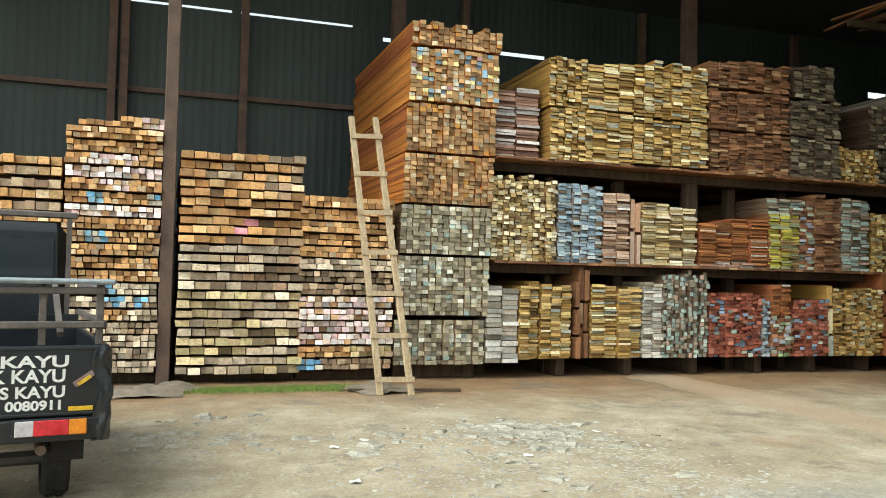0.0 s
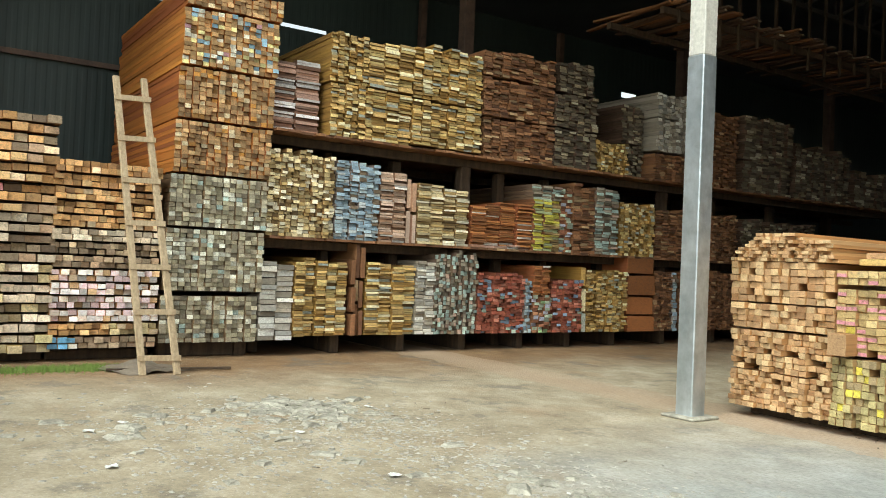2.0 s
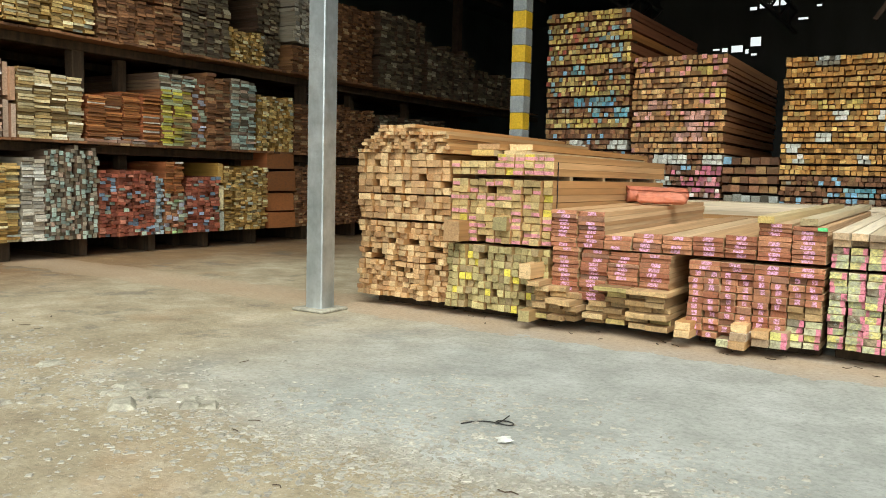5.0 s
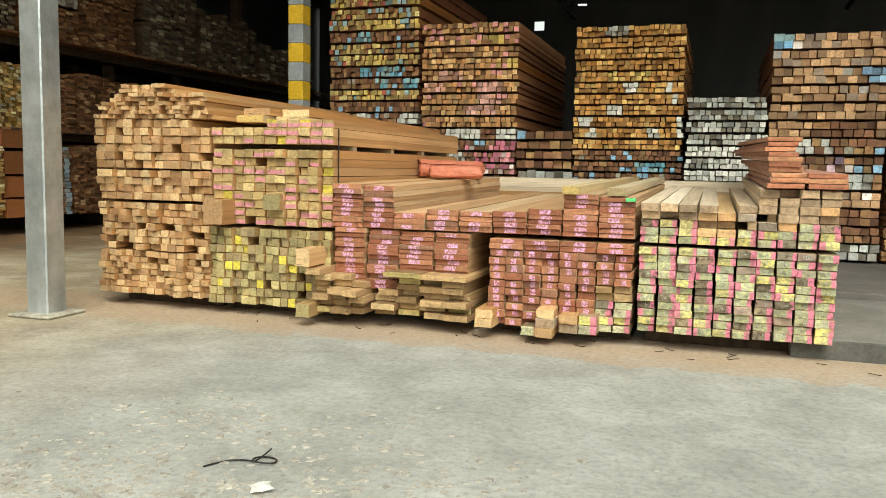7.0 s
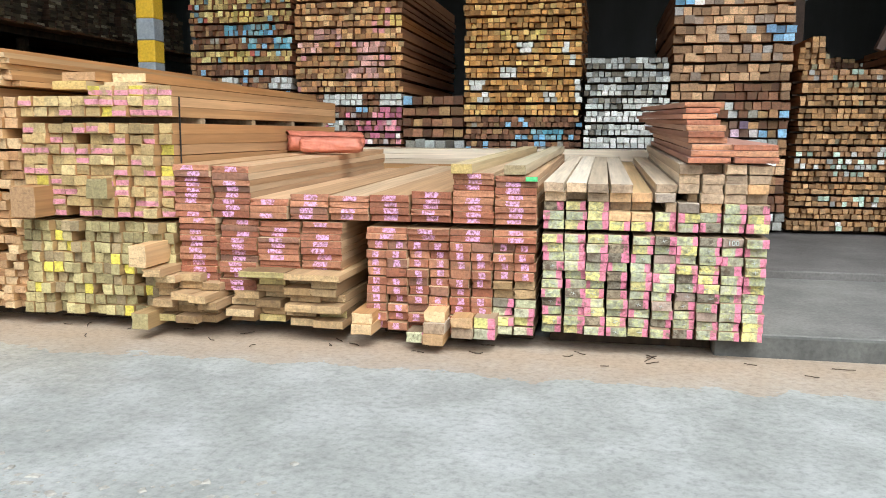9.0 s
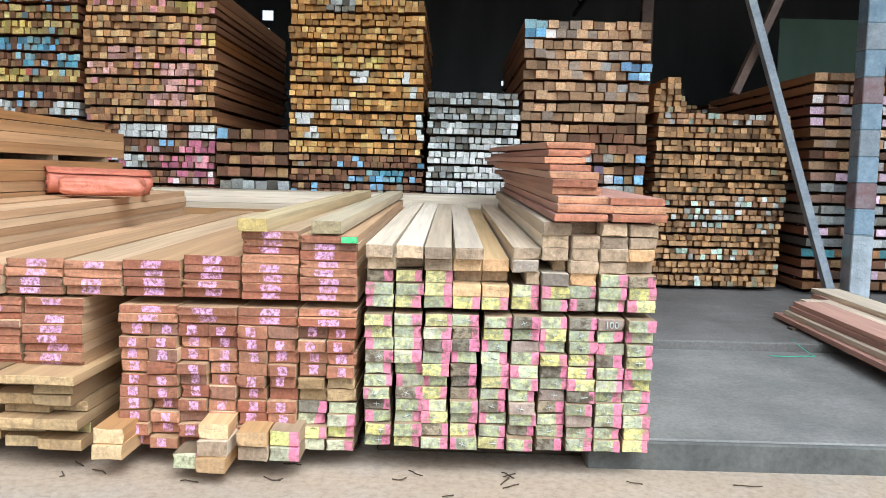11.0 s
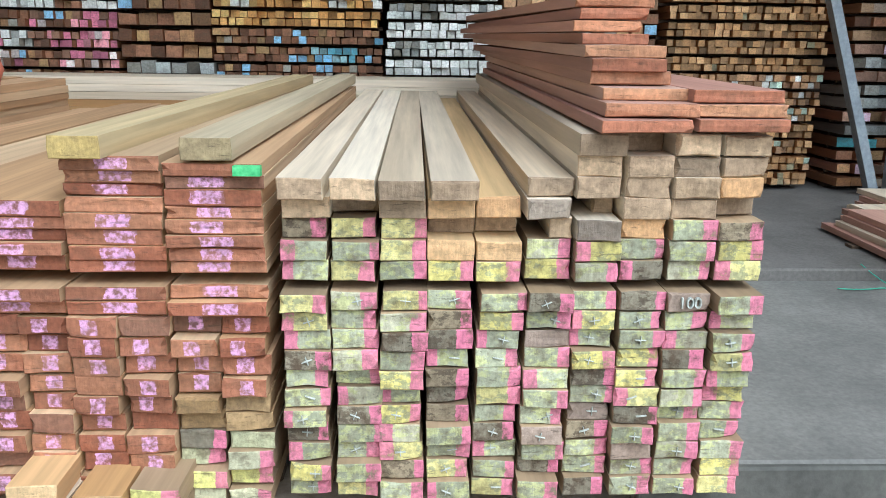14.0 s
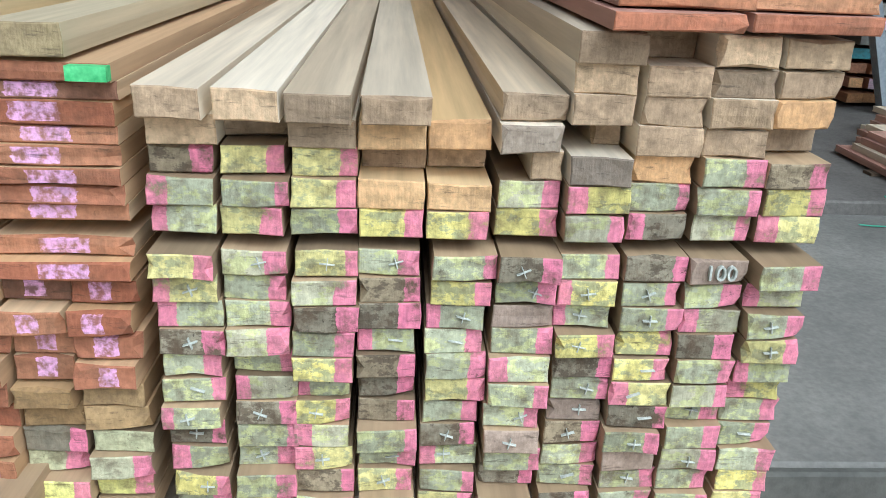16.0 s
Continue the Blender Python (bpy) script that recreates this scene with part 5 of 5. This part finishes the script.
# ---- tarpaulin ----
def cloth_bundle(length, depth, height, seed):
    """A rolled cloth: a soft cushion with lengthwise folds and puckered ends."""
    bm = bmesh.new()
    n, m = 72, 40
    rows = []
    for j in range(m + 1):
        u = j / m
        end = max(0.0, 1 - abs(2 * u - 1) ** 14) ** 0.4
        row = []
        for i in range(n):
            a = 2 * math.pi * i / n
            fold = 0.07 * noise.noise(Vector((a * 2.2, u * 1.6, seed))) + 0.05 * noise.noise(Vector((a * 6, u * 5, seed + 4)))
            ridge = 0.06 * abs(math.sin(a * 2.5 + 1.2 * u + seed))
            k = (0.12 + 0.88 * end) * (1 + fold + ridge - 0.1)
            ca, sa = math.cos(a), math.sin(a)
            y = depth * 0.5 * k * math.copysign(abs(ca) ** 0.8, ca)
            z = max(0.0, height * 0.5 * (1 + k * math.copysign(abs(sa) ** 0.7, sa)))
            row.append(bm.verts.new((length * u + 0.03 * noise.noise(Vector((a, u, seed))), y, z)))
        rows.append(row)
    for j in range(m):
        for i in range(n):
            k = (i + 1) % n
            bm.faces.new((rows[j][i], rows[j][k], rows[j + 1][k], rows[j + 1][i]))
    bm.faces.new(rows[0][::-1])
    bm.faces.new(rows[-1])
    for f in bm.faces:
        f.smooth = True
    return bm


ob = part("tarpaulin", cloth_bundle(0.62, 0.30, 0.16, 1.0), MAT["tarp"], None, m=pose(-4.08, 2.12, 1.335, 0, 0, 14))
tagged(ob, "folded orange tarpaulin lying on the planks", "tarpaulin")
def cloth_roll(length, radius, turns, seed):
    """A cloth wound up loosely: a spiral of thick cloth, sagging under its weight, with its mouth open at both ends."""
    bm = bmesh.new()
    n, m = int(turns * 26), 22
    skins = []
    for skin in (0.0, 0.008):
        rows = []
        for j in range(m + 1):
            u = j / m
            row = []
            for i in range(n + 1):
                a = 2 * math.pi * turns * i / n
                q = radius * (0.28 + 0.72 * i / n) + skin + 0.014 * noise.noise(Vector((a * 0.9, u * 3.0, seed)))
                x = length * u + 0.03 * noise.noise(Vector((a * 0.7, seed, u)))
                row.append(bm.verts.new((x, 1.25 * q * math.cos(a), max(0.0, radius * 0.9 + 0.9 * q * math.sin(a) - 0.02 * u))))
            rows.append(row)
        skins.append(rows)
    lo, hi = skins
    for j in range(m):
        for i in range(n):
            bm.faces.new((hi[j][i], hi[j][i + 1], hi[j + 1][i + 1], hi[j + 1][i]))
            bm.faces.new((lo[j][i], lo[j + 1][i], lo[j + 1][i + 1], lo[j][i + 1]))
    for i in range(n):
        bm.faces.new((lo[0][i], lo[0][i + 1], hi[0][i + 1], hi[0][i]))
        bm.faces.new((lo[m][i + 1], lo[m][i], hi[m][i], hi[m][i + 1]))
    for f in bm.faces:
        f.smooth = True
    return bm


ob = part("tarpaulin", cloth_roll(0.8, 0.12, 3.4, 5.0), MAT["tarp"], None, m=pose(-4.3, 2.34, 1.338, 0, 0, 36))
tagged(ob, "rolled orange tarpaulin with its open end showing the windings", "tarpaulin")


# ---- pickup truck, seen from behind; local x runs forward, y to its left ----
def text_part(body, size, x, y, z, parent, mat, wide=1.0):
    c = bpy.data.curves.new("lettering", "FONT")
    c.body, c.size, c.extrude, c.align_x = body, size, 0.002, "RIGHT"
    c.offset = 0.003
    ob = new("lettering", c)
    ob.data.materials.append(mat)
    ob.parent = parent
    ob.matrix_basis = pose(x, y, z, 90, 0, -90) @ Matrix.Diagonal((wide, 1, 1, 1))
    return ob


def wheel(parent, x, y, r=0.29, w=0.19):
    bm = bmesh.new()
    prof = [(r * 0.6, -w / 2), (r * 0.93, -w / 2), (r, -w * 0.36), (r, w * 0.36), (r * 0.93, w / 2), (r * 0.6, w / 2)]
    n = 36
    rings = [[bm.verts.new((q * math.cos(2 * math.pi * i / n), o, q * math.sin(2 * math.pi * i / n))) for q, o in prof] for i in range(n)]
    for i in range(n):
        for k in range(len(prof)):
            k2 = (k + 1) % len(prof)
            bm.faces.new((rings[i][k], rings[i][k2], rings[(i + 1) % n][k2], rings[(i + 1) % n][k]))
    for i in range(n):
        a = 2 * math.pi * (i + 0.5) / n
        m = Matrix.Rotation(-a, 4, "Y") @ Matrix.Translation((r, 0, 0))
        box(bm, -0.004, 0.008, -w * 0.34, -w * 0.05, -0.012, 0.012, 0, m)
        box(bm, -0.004, 0.008, w * 0.05, w * 0.34, -0.02, 0.004, 0, m)
    tyre = part("wheel", bm, MAT["rubber"], parent, "", pose(x, y, r - 0.06))
    bm = bmesh.new()
    bmesh.ops.create_cone(bm, cap_ends=True, segments=28, radius1=r * 0.62, radius2=r * 0.5, depth=w * 0.8, matrix=Matrix.Rotation(radians(90), 4, "X"))
    part("rim", bm, MAT["grey_paint"], tyre)


truck = root("pickup_truck", -6.78, -9.12, 0.06, 190, "small black pickup truck with stake rails and white lettering", "truck")
W = 1.5
tail = part("tailgate", box(bmesh.new(), 0, 0.04, 0.0, W, 0.63, 1.13, 0.012), MAT["black_paint"], truck)
for z in (0.645, 1.10):
    part("ridge", box(bmesh.new(), -0.012, 0.0, 0.02, W - 0.02, z, z + 0.022, 0.005), MAT["black_paint"], tail)
for y in (0.0, W):
    part("bed_side", box(bmesh.new(), 0.03, 2.1, y - 0.03, y + 0.03, 0.66, 1.13, 0.015), MAT["black_paint"], truck)
part("bed_floor", box(bmesh.new(), 0.02, 2.1, 0.02, W - 0.02, 0.64, 0.7), MAT["black_paint"], truck)
part("bed_front", box(bmesh.new(), 2.06, 2.1, 0.02, W - 0.02, 0.7, 1.25), MAT["black_paint"], truck)
part("rear_apron", box(bmesh.new(), -0.02, 0.06, 0.03, W - 0.03, 0.47, 0.626, 0.012), MAT["black_paint"], truck)
for y0, k in ((0.12, 1), (W - 0.58, -1)):
    seq = ["lamp_amber", "lamp_red", "lamp_clear"][::k]
    lamp = part("tail_lamp", box(bmesh.new(), -0.05, -0.02, y0 - 0.01, y0 + 0.47, 0.51, 0.635, 0.008), MAT["black_paint"], truck)
    at = y0
    for mname in seq:
        w = 0.22 if mname == "lamp_red" else 0.115
        part("lens", box(bmesh.new(), -0.064, -0.051, at, at + w, 0.52, 0.625, 0.005), MAT[mname], lamp)
        at += w
part("reflector", box(bmesh.new(), -0.008, -0.001, 0.08, 0.24, 0.675, 0.705), MAT["yellow_paint"], truck, "yellow reflective strip")
part("sticker", box(bmesh.new(), -0.008, -0.001, -0.08, 0.08, -0.02, 0.02), MAT["red_paint"], truck, "small bright coloured sticker", pose(0, 0.14, 0.9, -35))
part("sticker", box(bmesh.new(), -0.009, -0.0015, -0.05, 0.05, -0.03, -0.005), MAT["yellow_paint"], truck, "small bright coloured sticker", pose(0, 0.15, 0.9, -35))
for word, size, z, y, wide in (("KAYU", 0.11, 0.985, 0.24, 1.5), ("K KAYU", 0.125, 0.88, 0.26, 1.05), ("IS KAYU", 0.11, 0.775, 0.26, 1.1), ("0080911", 0.09, 0.69, 0.27, 1.15)):
    text_part(word, size, -0.004, y, z, truck, MAT["lettering"], wide)
# torn plastic wrapped round the tailgate's corner
bm = bmesh.new()
rows = []
for j in range(26):
    u = j / 25
    row = []
    for i in range(13):
        a = i / 12
        p = Vector((a * 3, u * 7, 2.0))
        puff = 0.03 + 0.03 * abs(noise.noise(p * 0.8)) + 0.008 * noise.noise(p * 2.5)
        flare = 0.03 * math.sin(u * 9) + 0.05 * noise.noise(Vector((u * 4, 3, 1)))
        if a < 0.6:
            q = (0.02 - puff, 0.07 + flare - a * 0.16, 1.12 - u * 0.66)
        else:
            q = (0.02 - puff + (a - 0.6) * 0.55, -0.02 - puff * 0.6, 1.12 - u * 0.66 - 0.04 * (a - 0.6))
        row.append(bm.verts.new(q))
    rows.append(row)
for j in range(25):
    for i in range(12):
        bm.faces.new((rows[j][i], rows[j][i + 1], rows[j + 1][i + 1], rows[j + 1][i]))
for f in bm.faces:
    f.smooth = True
part("plastic_wrap", bm, MAT["plastic"], truck, "torn crumpled black plastic sheet")
# stake rails above the bed
for z in (1.25, 1.49):
    part("rail", box(bmesh.new(), 0.0, 0.035, 0.02, W - 0.02, z, z + 0.05, 0.008), MAT["rail_paint"], truck)
    for y in (0.02, W - 0.02):
        part("rail", box(bmesh.new(), 0.04, 2.1, y - 0.02, y + 0.02, z, z + 0.05, 0.008), MAT["rail_paint"], truck)
part("top_rail", box(bmesh.new(), -0.03, 0.05, -0.05, W + 0.05, 1.56, 1.60, 0.015), MAT["grey_paint"], truck, "dented grey top rail")
for y in (0.05, 0.42, W - 0.42, W - 0.05):
    part("stake", box(bmesh.new(), 0.037, 0.075, y - 0.025, y + 0.025, 1.13, 1.56, 0.006), MAT["rail_paint"], truck)
part("stay", beam(bmesh.new(), (0.1, 0.3, 1.2), (0.9, 0.3, 1.54), 0.04), MAT["rail_paint"], truck)
# cab with rear window
bm = box(bmesh.new(), 2.16, 3.5, 0.08, W - 0.08, 0.6, 2.1, 0.09)
for v in bm.verts:
    if v.co.z > 1.4:
        k = (v.co.z - 1.4) / 0.7
        v.co.y += (W / 2 - v.co.y) * 0.1 * k
        if v.co.x > 3:
            v.co.x -= 0.45 * k
cab = part("cab", bm, MAT["black_paint"], truck)
part("rear_window", box(bmesh.new(), 2.145, 2.158, 0.24, W - 0.24, 1.5, 1.95, 0.005), MAT["glass"], cab)
part("roof_rack", box(bmesh.new(), 2.1, 2.16, 0.05, W - 0.05, 2.14, 2.2, 0.012), MAT["rail_paint"], truck)
for y in (0.12, W - 0.12):
    part("rack_leg", box(bmesh.new(), 2.11, 2.15, y - 0.02, y + 0.02, 1.17, 2.14), MAT["rail_paint"], truck)
for x in (0.68, 2.95):
    for y in (0.27, W - 0.27):
        wheel(truck, x, y)
part("axle", box(bmesh.new(), 0.63, 0.73, 0.25, W - 0.25, 0.18, 0.28, 0.03), MAT["dark_steel"], truck)
part("chassis", box(bmesh.new(), 0.05, 3.3, 0.42, 0.5, 0.46, 0.62, 0.01), MAT["dark_steel"], truck)
part("chassis", box(bmesh.new(), 0.05, 3.3, W - 0.5, W - 0.42, 0.46, 0.62, 0.01), MAT["dark_steel"], truck)
bm = bmesh.new()
bmesh.ops.create_cone(bm, cap_ends=True, segments=20, radius1=0.035, radius2=0.035, depth=0.5, matrix=Matrix.Translation((0.3, 0.4, 0.4)) @ Matrix.Rotation(radians(90), 4, "Y"))
part("exhaust", bm, MAT["rust"], truck)
part("mud_flap", box(bmesh.new(), 0.3, 0.31, 0.1, 0.32, 0.27, 0.58), MAT["rubber"], truck)


# ---- yard clutter ----
def stones(name, spots, label, mat, smin, smax):
    """Scattered broken stones as one mesh; spots: (x, y, spread x, spread y, count)."""
    r = random.Random(5)
    verts, faces = [], []
    shape = [(-1, -1, 0), (1, -1, 0), (1, 1, 0), (-1, 1, 0), (-0.6, -0.7, 0.8), (0.7, -0.5, 0.9), (0.6, 0.7, 0.7), (-0.7, 0.5, 0.85)]
    for x, y, sx, sy, count in spots:
        for _ in range(count):
            s = smin + (smax - smin) * r.random() ** 3
            px, py, a = x + r.gauss(0, sx), y + r.gauss(0, sy), r.uniform(0, 6.3)
            fx, fz = r.uniform(0.7, 1.5), r.uniform(0.2, 0.55)
            k = len(verts)
            for u, v, w in shape:
                u, v = u * s * fx + r.uniform(-0.3, 0.3) * s, v * s + r.uniform(-0.3, 0.3) * s
                verts.append((px + u * math.cos(a) - v * math.sin(a), py + u * math.sin(a) + v * math.cos(a), w * s * fz - (0.004 if w == 0 else 0)))
            faces += [tuple(k + i for i in f) for f in ((4, 5, 6, 7), (0, 1, 5, 4), (1, 2, 6, 5), (2, 3, 7, 6), (3, 0, 4, 7))]
    me = bpy.data.meshes.new(name)
    me.from_pydata(verts, [], faces)
    me.materials.append(mat)
    return tagged(new(name, me), label, "gravel", kind="stuff")


stones("gravel", [(-7.6, -5.6, 1.2, 0.9, 2200), (-4.6, -4.4, 1.0, 0.5, 1600), (-3.3, -4.5, 0.7, 0.35, 2600), (-2.2, -4.0, 0.9, 0.45, 2000), (-7.2, -4.3, 0.8, 0.5, 900), (-9.1, -9.0, 0.5, 0.5, 800), (-6.0, -6.8, 2.5, 1.5, 1500), (-3.4, -3.0, 0.6, 0.3, 500)],
       "loose grey gravel and stone chips on the yard", MAT["chips"], 0.005, 0.026)
stones("rubble", [(-8.95, -4.8, 0.38, 0.42, 380), (-8.66, -6.79, 0.3, 0.35, 50), (-9.32, -8.4, 0.3, 0.4, 50), (-7.6, -5.4, 0.8, 0.7, 60), (-10.5, -8.0, 0.3, 0.4, 30), (-5.3, -4.4, 0.5, 0.3, 40)], "patch of broken pale rubble set in the ground", MAT["stone"], 0.012, 0.1)
r = random.Random(11)
for k in range(14):
    x, y = r.uniform(-9, -2.5), r.uniform(-8, -3.2)
    bm = bmesh.new()
    bmesh.ops.create_grid(bm, x_segments=4, y_segments=3, size=0.05)
    for v in bm.verts:
        v.co.x *= r.uniform(0.7, 1.2)
        v.co.z = 0.012 + 0.02 * abs(noise.noise(v.co * 30 + Vector((k, 0, 0))))
    tagged(part("litter", bm, MAT["litter"], None, "", pose(x, y, 0, 0, 0, r.uniform(0, 180))), "scrap of white litter on the ground", "litter", "litter on the yard")
# black cable loop
c = bpy.data.curves.new("cable", "CURVE")
c.dimensions, c.bevel_depth = "3D", 0.007
sp = c.splines.new("NURBS")
pts = [(-0.34, -0.1, 0.01), (-0.2, 0.02, 0.012), (-0.05, 0.05, 0.01), (0.05, -0.08, 0.03), (0.2, -0.12, 0.02), (0.24, 0.02, 0.012), (0.1, 0.1, 0.014), (0.0, 0.0, 0.03), (0.04, -0.12, 0.016), (0.16, 0.16, 0.05)]
sp.points.add(len(pts) - 1)
for q, v in zip(sp.points, pts):
    q.co = (*v, 1)
sp.use_endpoint_u = True
c.materials.append(MAT["wire"])
ob = new("cable", c)
ob.matrix_basis = pose(-3.06, -3.47, 0, 0, 0, 25) @ Matrix.Diagonal((0.62, 0.62, 0.62, 1))
tagged(ob, "loop of thin black cable lying on the ground", "cable")
# twigs and bark strips
for k in range(44):
    x, y = (r.uniform(-6, 0.5), r.gauss(-0.1, 0.14)) if k < 26 else (r.uniform(-10, -2), r.uniform(-8, -2))
    bm = bmesh.new()
    a = Vector((0, 0, 0.006))
    for s in range(3):
        b = a + Vector((r.uniform(0.015, 0.05), r.uniform(-0.02, 0.02), r.uniform(-0.002, 0.006)))
        beam(bm, a, b, 0.005, 0.005)
        a = b
    tagged(part("twig", bm, MAT["rack_wood"], None, "", pose(x, min(y, 0.1), 0, 0, 0, r.uniform(0, 360))), "thin brown bark strip on the ground", "twig", "twigs on the ground")
# green string on the slab
c = bpy.data.curves.new("string", "CURVE")
c.dimensions, c.bevel_depth = "3D", 0.004
sp = c.splines.new("NURBS")
pts = [(0, 0, 0.01), (0.15, -0.05, 0.01), (0.3, 0.05, 0.012), (0.4, -0.06, 0.01), (0.34, 0.12, 0.02), (0.3, 0.3, 0.09)]
sp.points.add(len(pts) - 1)
for q, v in zip(sp.points, pts):
    q.co = (*v, 1)
sp.use_endpoint_u = True
c.materials.append(MAT["green_string"])
ob = new("string", c)
ob.matrix_basis = pose(1.55, 2.4, 0.16)
tagged(ob, "tangle of green plastic string on the slab", "string")
# grass at the foot of the stacks
verts, faces = [], []
r = random.Random(3)
for k in range(4500):
    x, y = r.gauss(-12.95, 0.16), r.gauss(*r.choice(((-8.0, 0.25), (-7.4, 0.3), (-6.7, 0.25), (-6.2, 0.15))))
    h, a = r.uniform(0.02, 0.075), r.uniform(0, 6.3)
    dx, dy = 0.006 * math.cos(a), 0.006 * math.sin(a)
    i = len(verts)
    verts += [(x - dx, y - dy, 0), (x + dx, y + dy, 0), (x + r.uniform(-0.03, 0.03), y + r.uniform(-0.03, 0.03), h)]
    faces.append((i, i + 1, i + 2))
me = bpy.data.meshes.new("grass")
me.from_pydata(verts, [], faces)
me.materials.append(MAT["grass"])
tagged(new("grass", me), "short green grass along the stacks", "grass", kind="stuff")
# crumpled canvas at the foot of the stacks
for k, (x, y, s) in enumerate(((-12.9, -9.0, 0.55), (-12.7, -5.6, 0.5), (-13.2, -8.6, 0.4))):
    bm = bmesh.new()
    bmesh.ops.create_grid(bm, x_segments=16, y_segments=16, size=s)
    for v in bm.verts:
        f = max(0.0, 1 - (v.co.length / s / 1.2) ** 2)
        v.co.z = 0.01 + f * 0.12 * (0.6 + noise.noise(v.co * 4 + Vector((k * 7, 0, 0))))
    for f in bm.faces:
        f.smooth = True
    tagged(part("canvas_sheet", bm, MAT["mud_sheet"], None, "", pose(x, y, 0, 0, 0, 20 * k)), "crumpled muddy canvas sheet at the foot of the stacks", "canvas")
bm = bmesh.new()
beam(bm, (-12.6, -6.1, 0.03), (-12.35, -4.4, 0.03), 0.06, 0.03)
tagged(part("loose_plank", bm, MAT["rack_wood"]), "loose dirty plank lying before the rack", "plank")

# ---- chalk marks on the painted pack ----
chalk = random.Random(21)
pack = next(o for o in scene.objects if str(o.get("label", "")).startswith("close pack of timber with yellow"))
fronts = [o for o in pack.children if o.name.startswith("timber")]
for ob in fronts:
    x, y, z = ob.matrix_basis.translation
    if 1.15 < x < 1.25 and z > 0.62:
        c = bpy.data.curves.new("chalk_number", "FONT")
        c.body, c.size, c.extrude = "100", 0.05, 0.006
        c.materials.append(MAT["chalk"])
        t = new("chalk_number", c)
        t.parent = pack
        t.matrix_basis = pose(x + 0.03, y - 0.006, z + 0.014, 90, 0, 0)
        continue
    if chalk.random() > 0.42:
        continue
    bm = box(bmesh.new(), -0.017, 0.017, -0.009, 0.004, -0.001, 0.001)
    if chalk.random() < 0.8:
        box(bm, -0.001, 0.001, -0.0092, 0.004, -0.014, 0.014)
    part("chalk_mark", bm, MAT["chalk"], pack, "", pose(x + chalk.uniform(0.05, 0.09), y, z + 0.032, 0, chalk.uniform(-25, 25), 0))

# ---- laths stored high under the roof edge ----
loft = root("lath_store", -12.6, 5.0, 7.35, 90, "dusty laths and battens stored high under the roof", "lumber stack")
boxed("beam", 0, 12, 0.0, 0.12, 0, 0.14, MAT["rack_wood"], loft)
boxed("beam", 0, 12, 1.6, 1.72, 0, 0.14, MAT["rack_wood"], loft)
pile = Pile(loft, 120, "lath")
x = 0.0
while x < 11.6:
    w = rng.uniform(0.06, 0.2)
    pile.board(x, rng.uniform(-0.7, -0.1), 0.145 + rng.choice((0, 0.05, 0.1)), w, 0.045, 2.6, rng.choice(("rack_dark", "rack_dark", "rack_brown")), rng.uniform(-2, 3), rng.uniform(-6, 6))
    x += w + rng.uniform(0, 0.08)
for k in range(16):
    x = 0.4 + k * 0.7
    boxed("hanger", x, x + 0.07, -0.06, -0.003, -rng.uniform(0.1, 0.45), 9.6 + (6.2 + x) * 0.1118 - 7.35, MAT["rack_wood"], loft)
pile.close()
# binding straps on the left packs
straps = root("binding_strap", -4.29, 0.0, 0.885, 0, "thin dark bands tied round the pink-marked pack", "strap")
for y in (0.12,):
    boxed("band", -0.003, 0.006, y, y + 0.009, 0.0, 0.92, MAT["wire"], straps)
# far green sheet at the open end of the shed, light put into its colour
structure(part("wall_east", box(bmesh.new(), 9.8, 12.6, 24.0, 24.06, 3.2, 7.0), MAT["green_lit"]), "green wall sheet at the far end of the shed, coloured paler as if lit", "wall")

tagged(part("paint_mark", box(bmesh.new(), -1.625, -1.545, -0.06, -0.03, 1.215, 1.245), MAT["green_mark"], None), "bright green spray mark on a plank end", "paint mark")
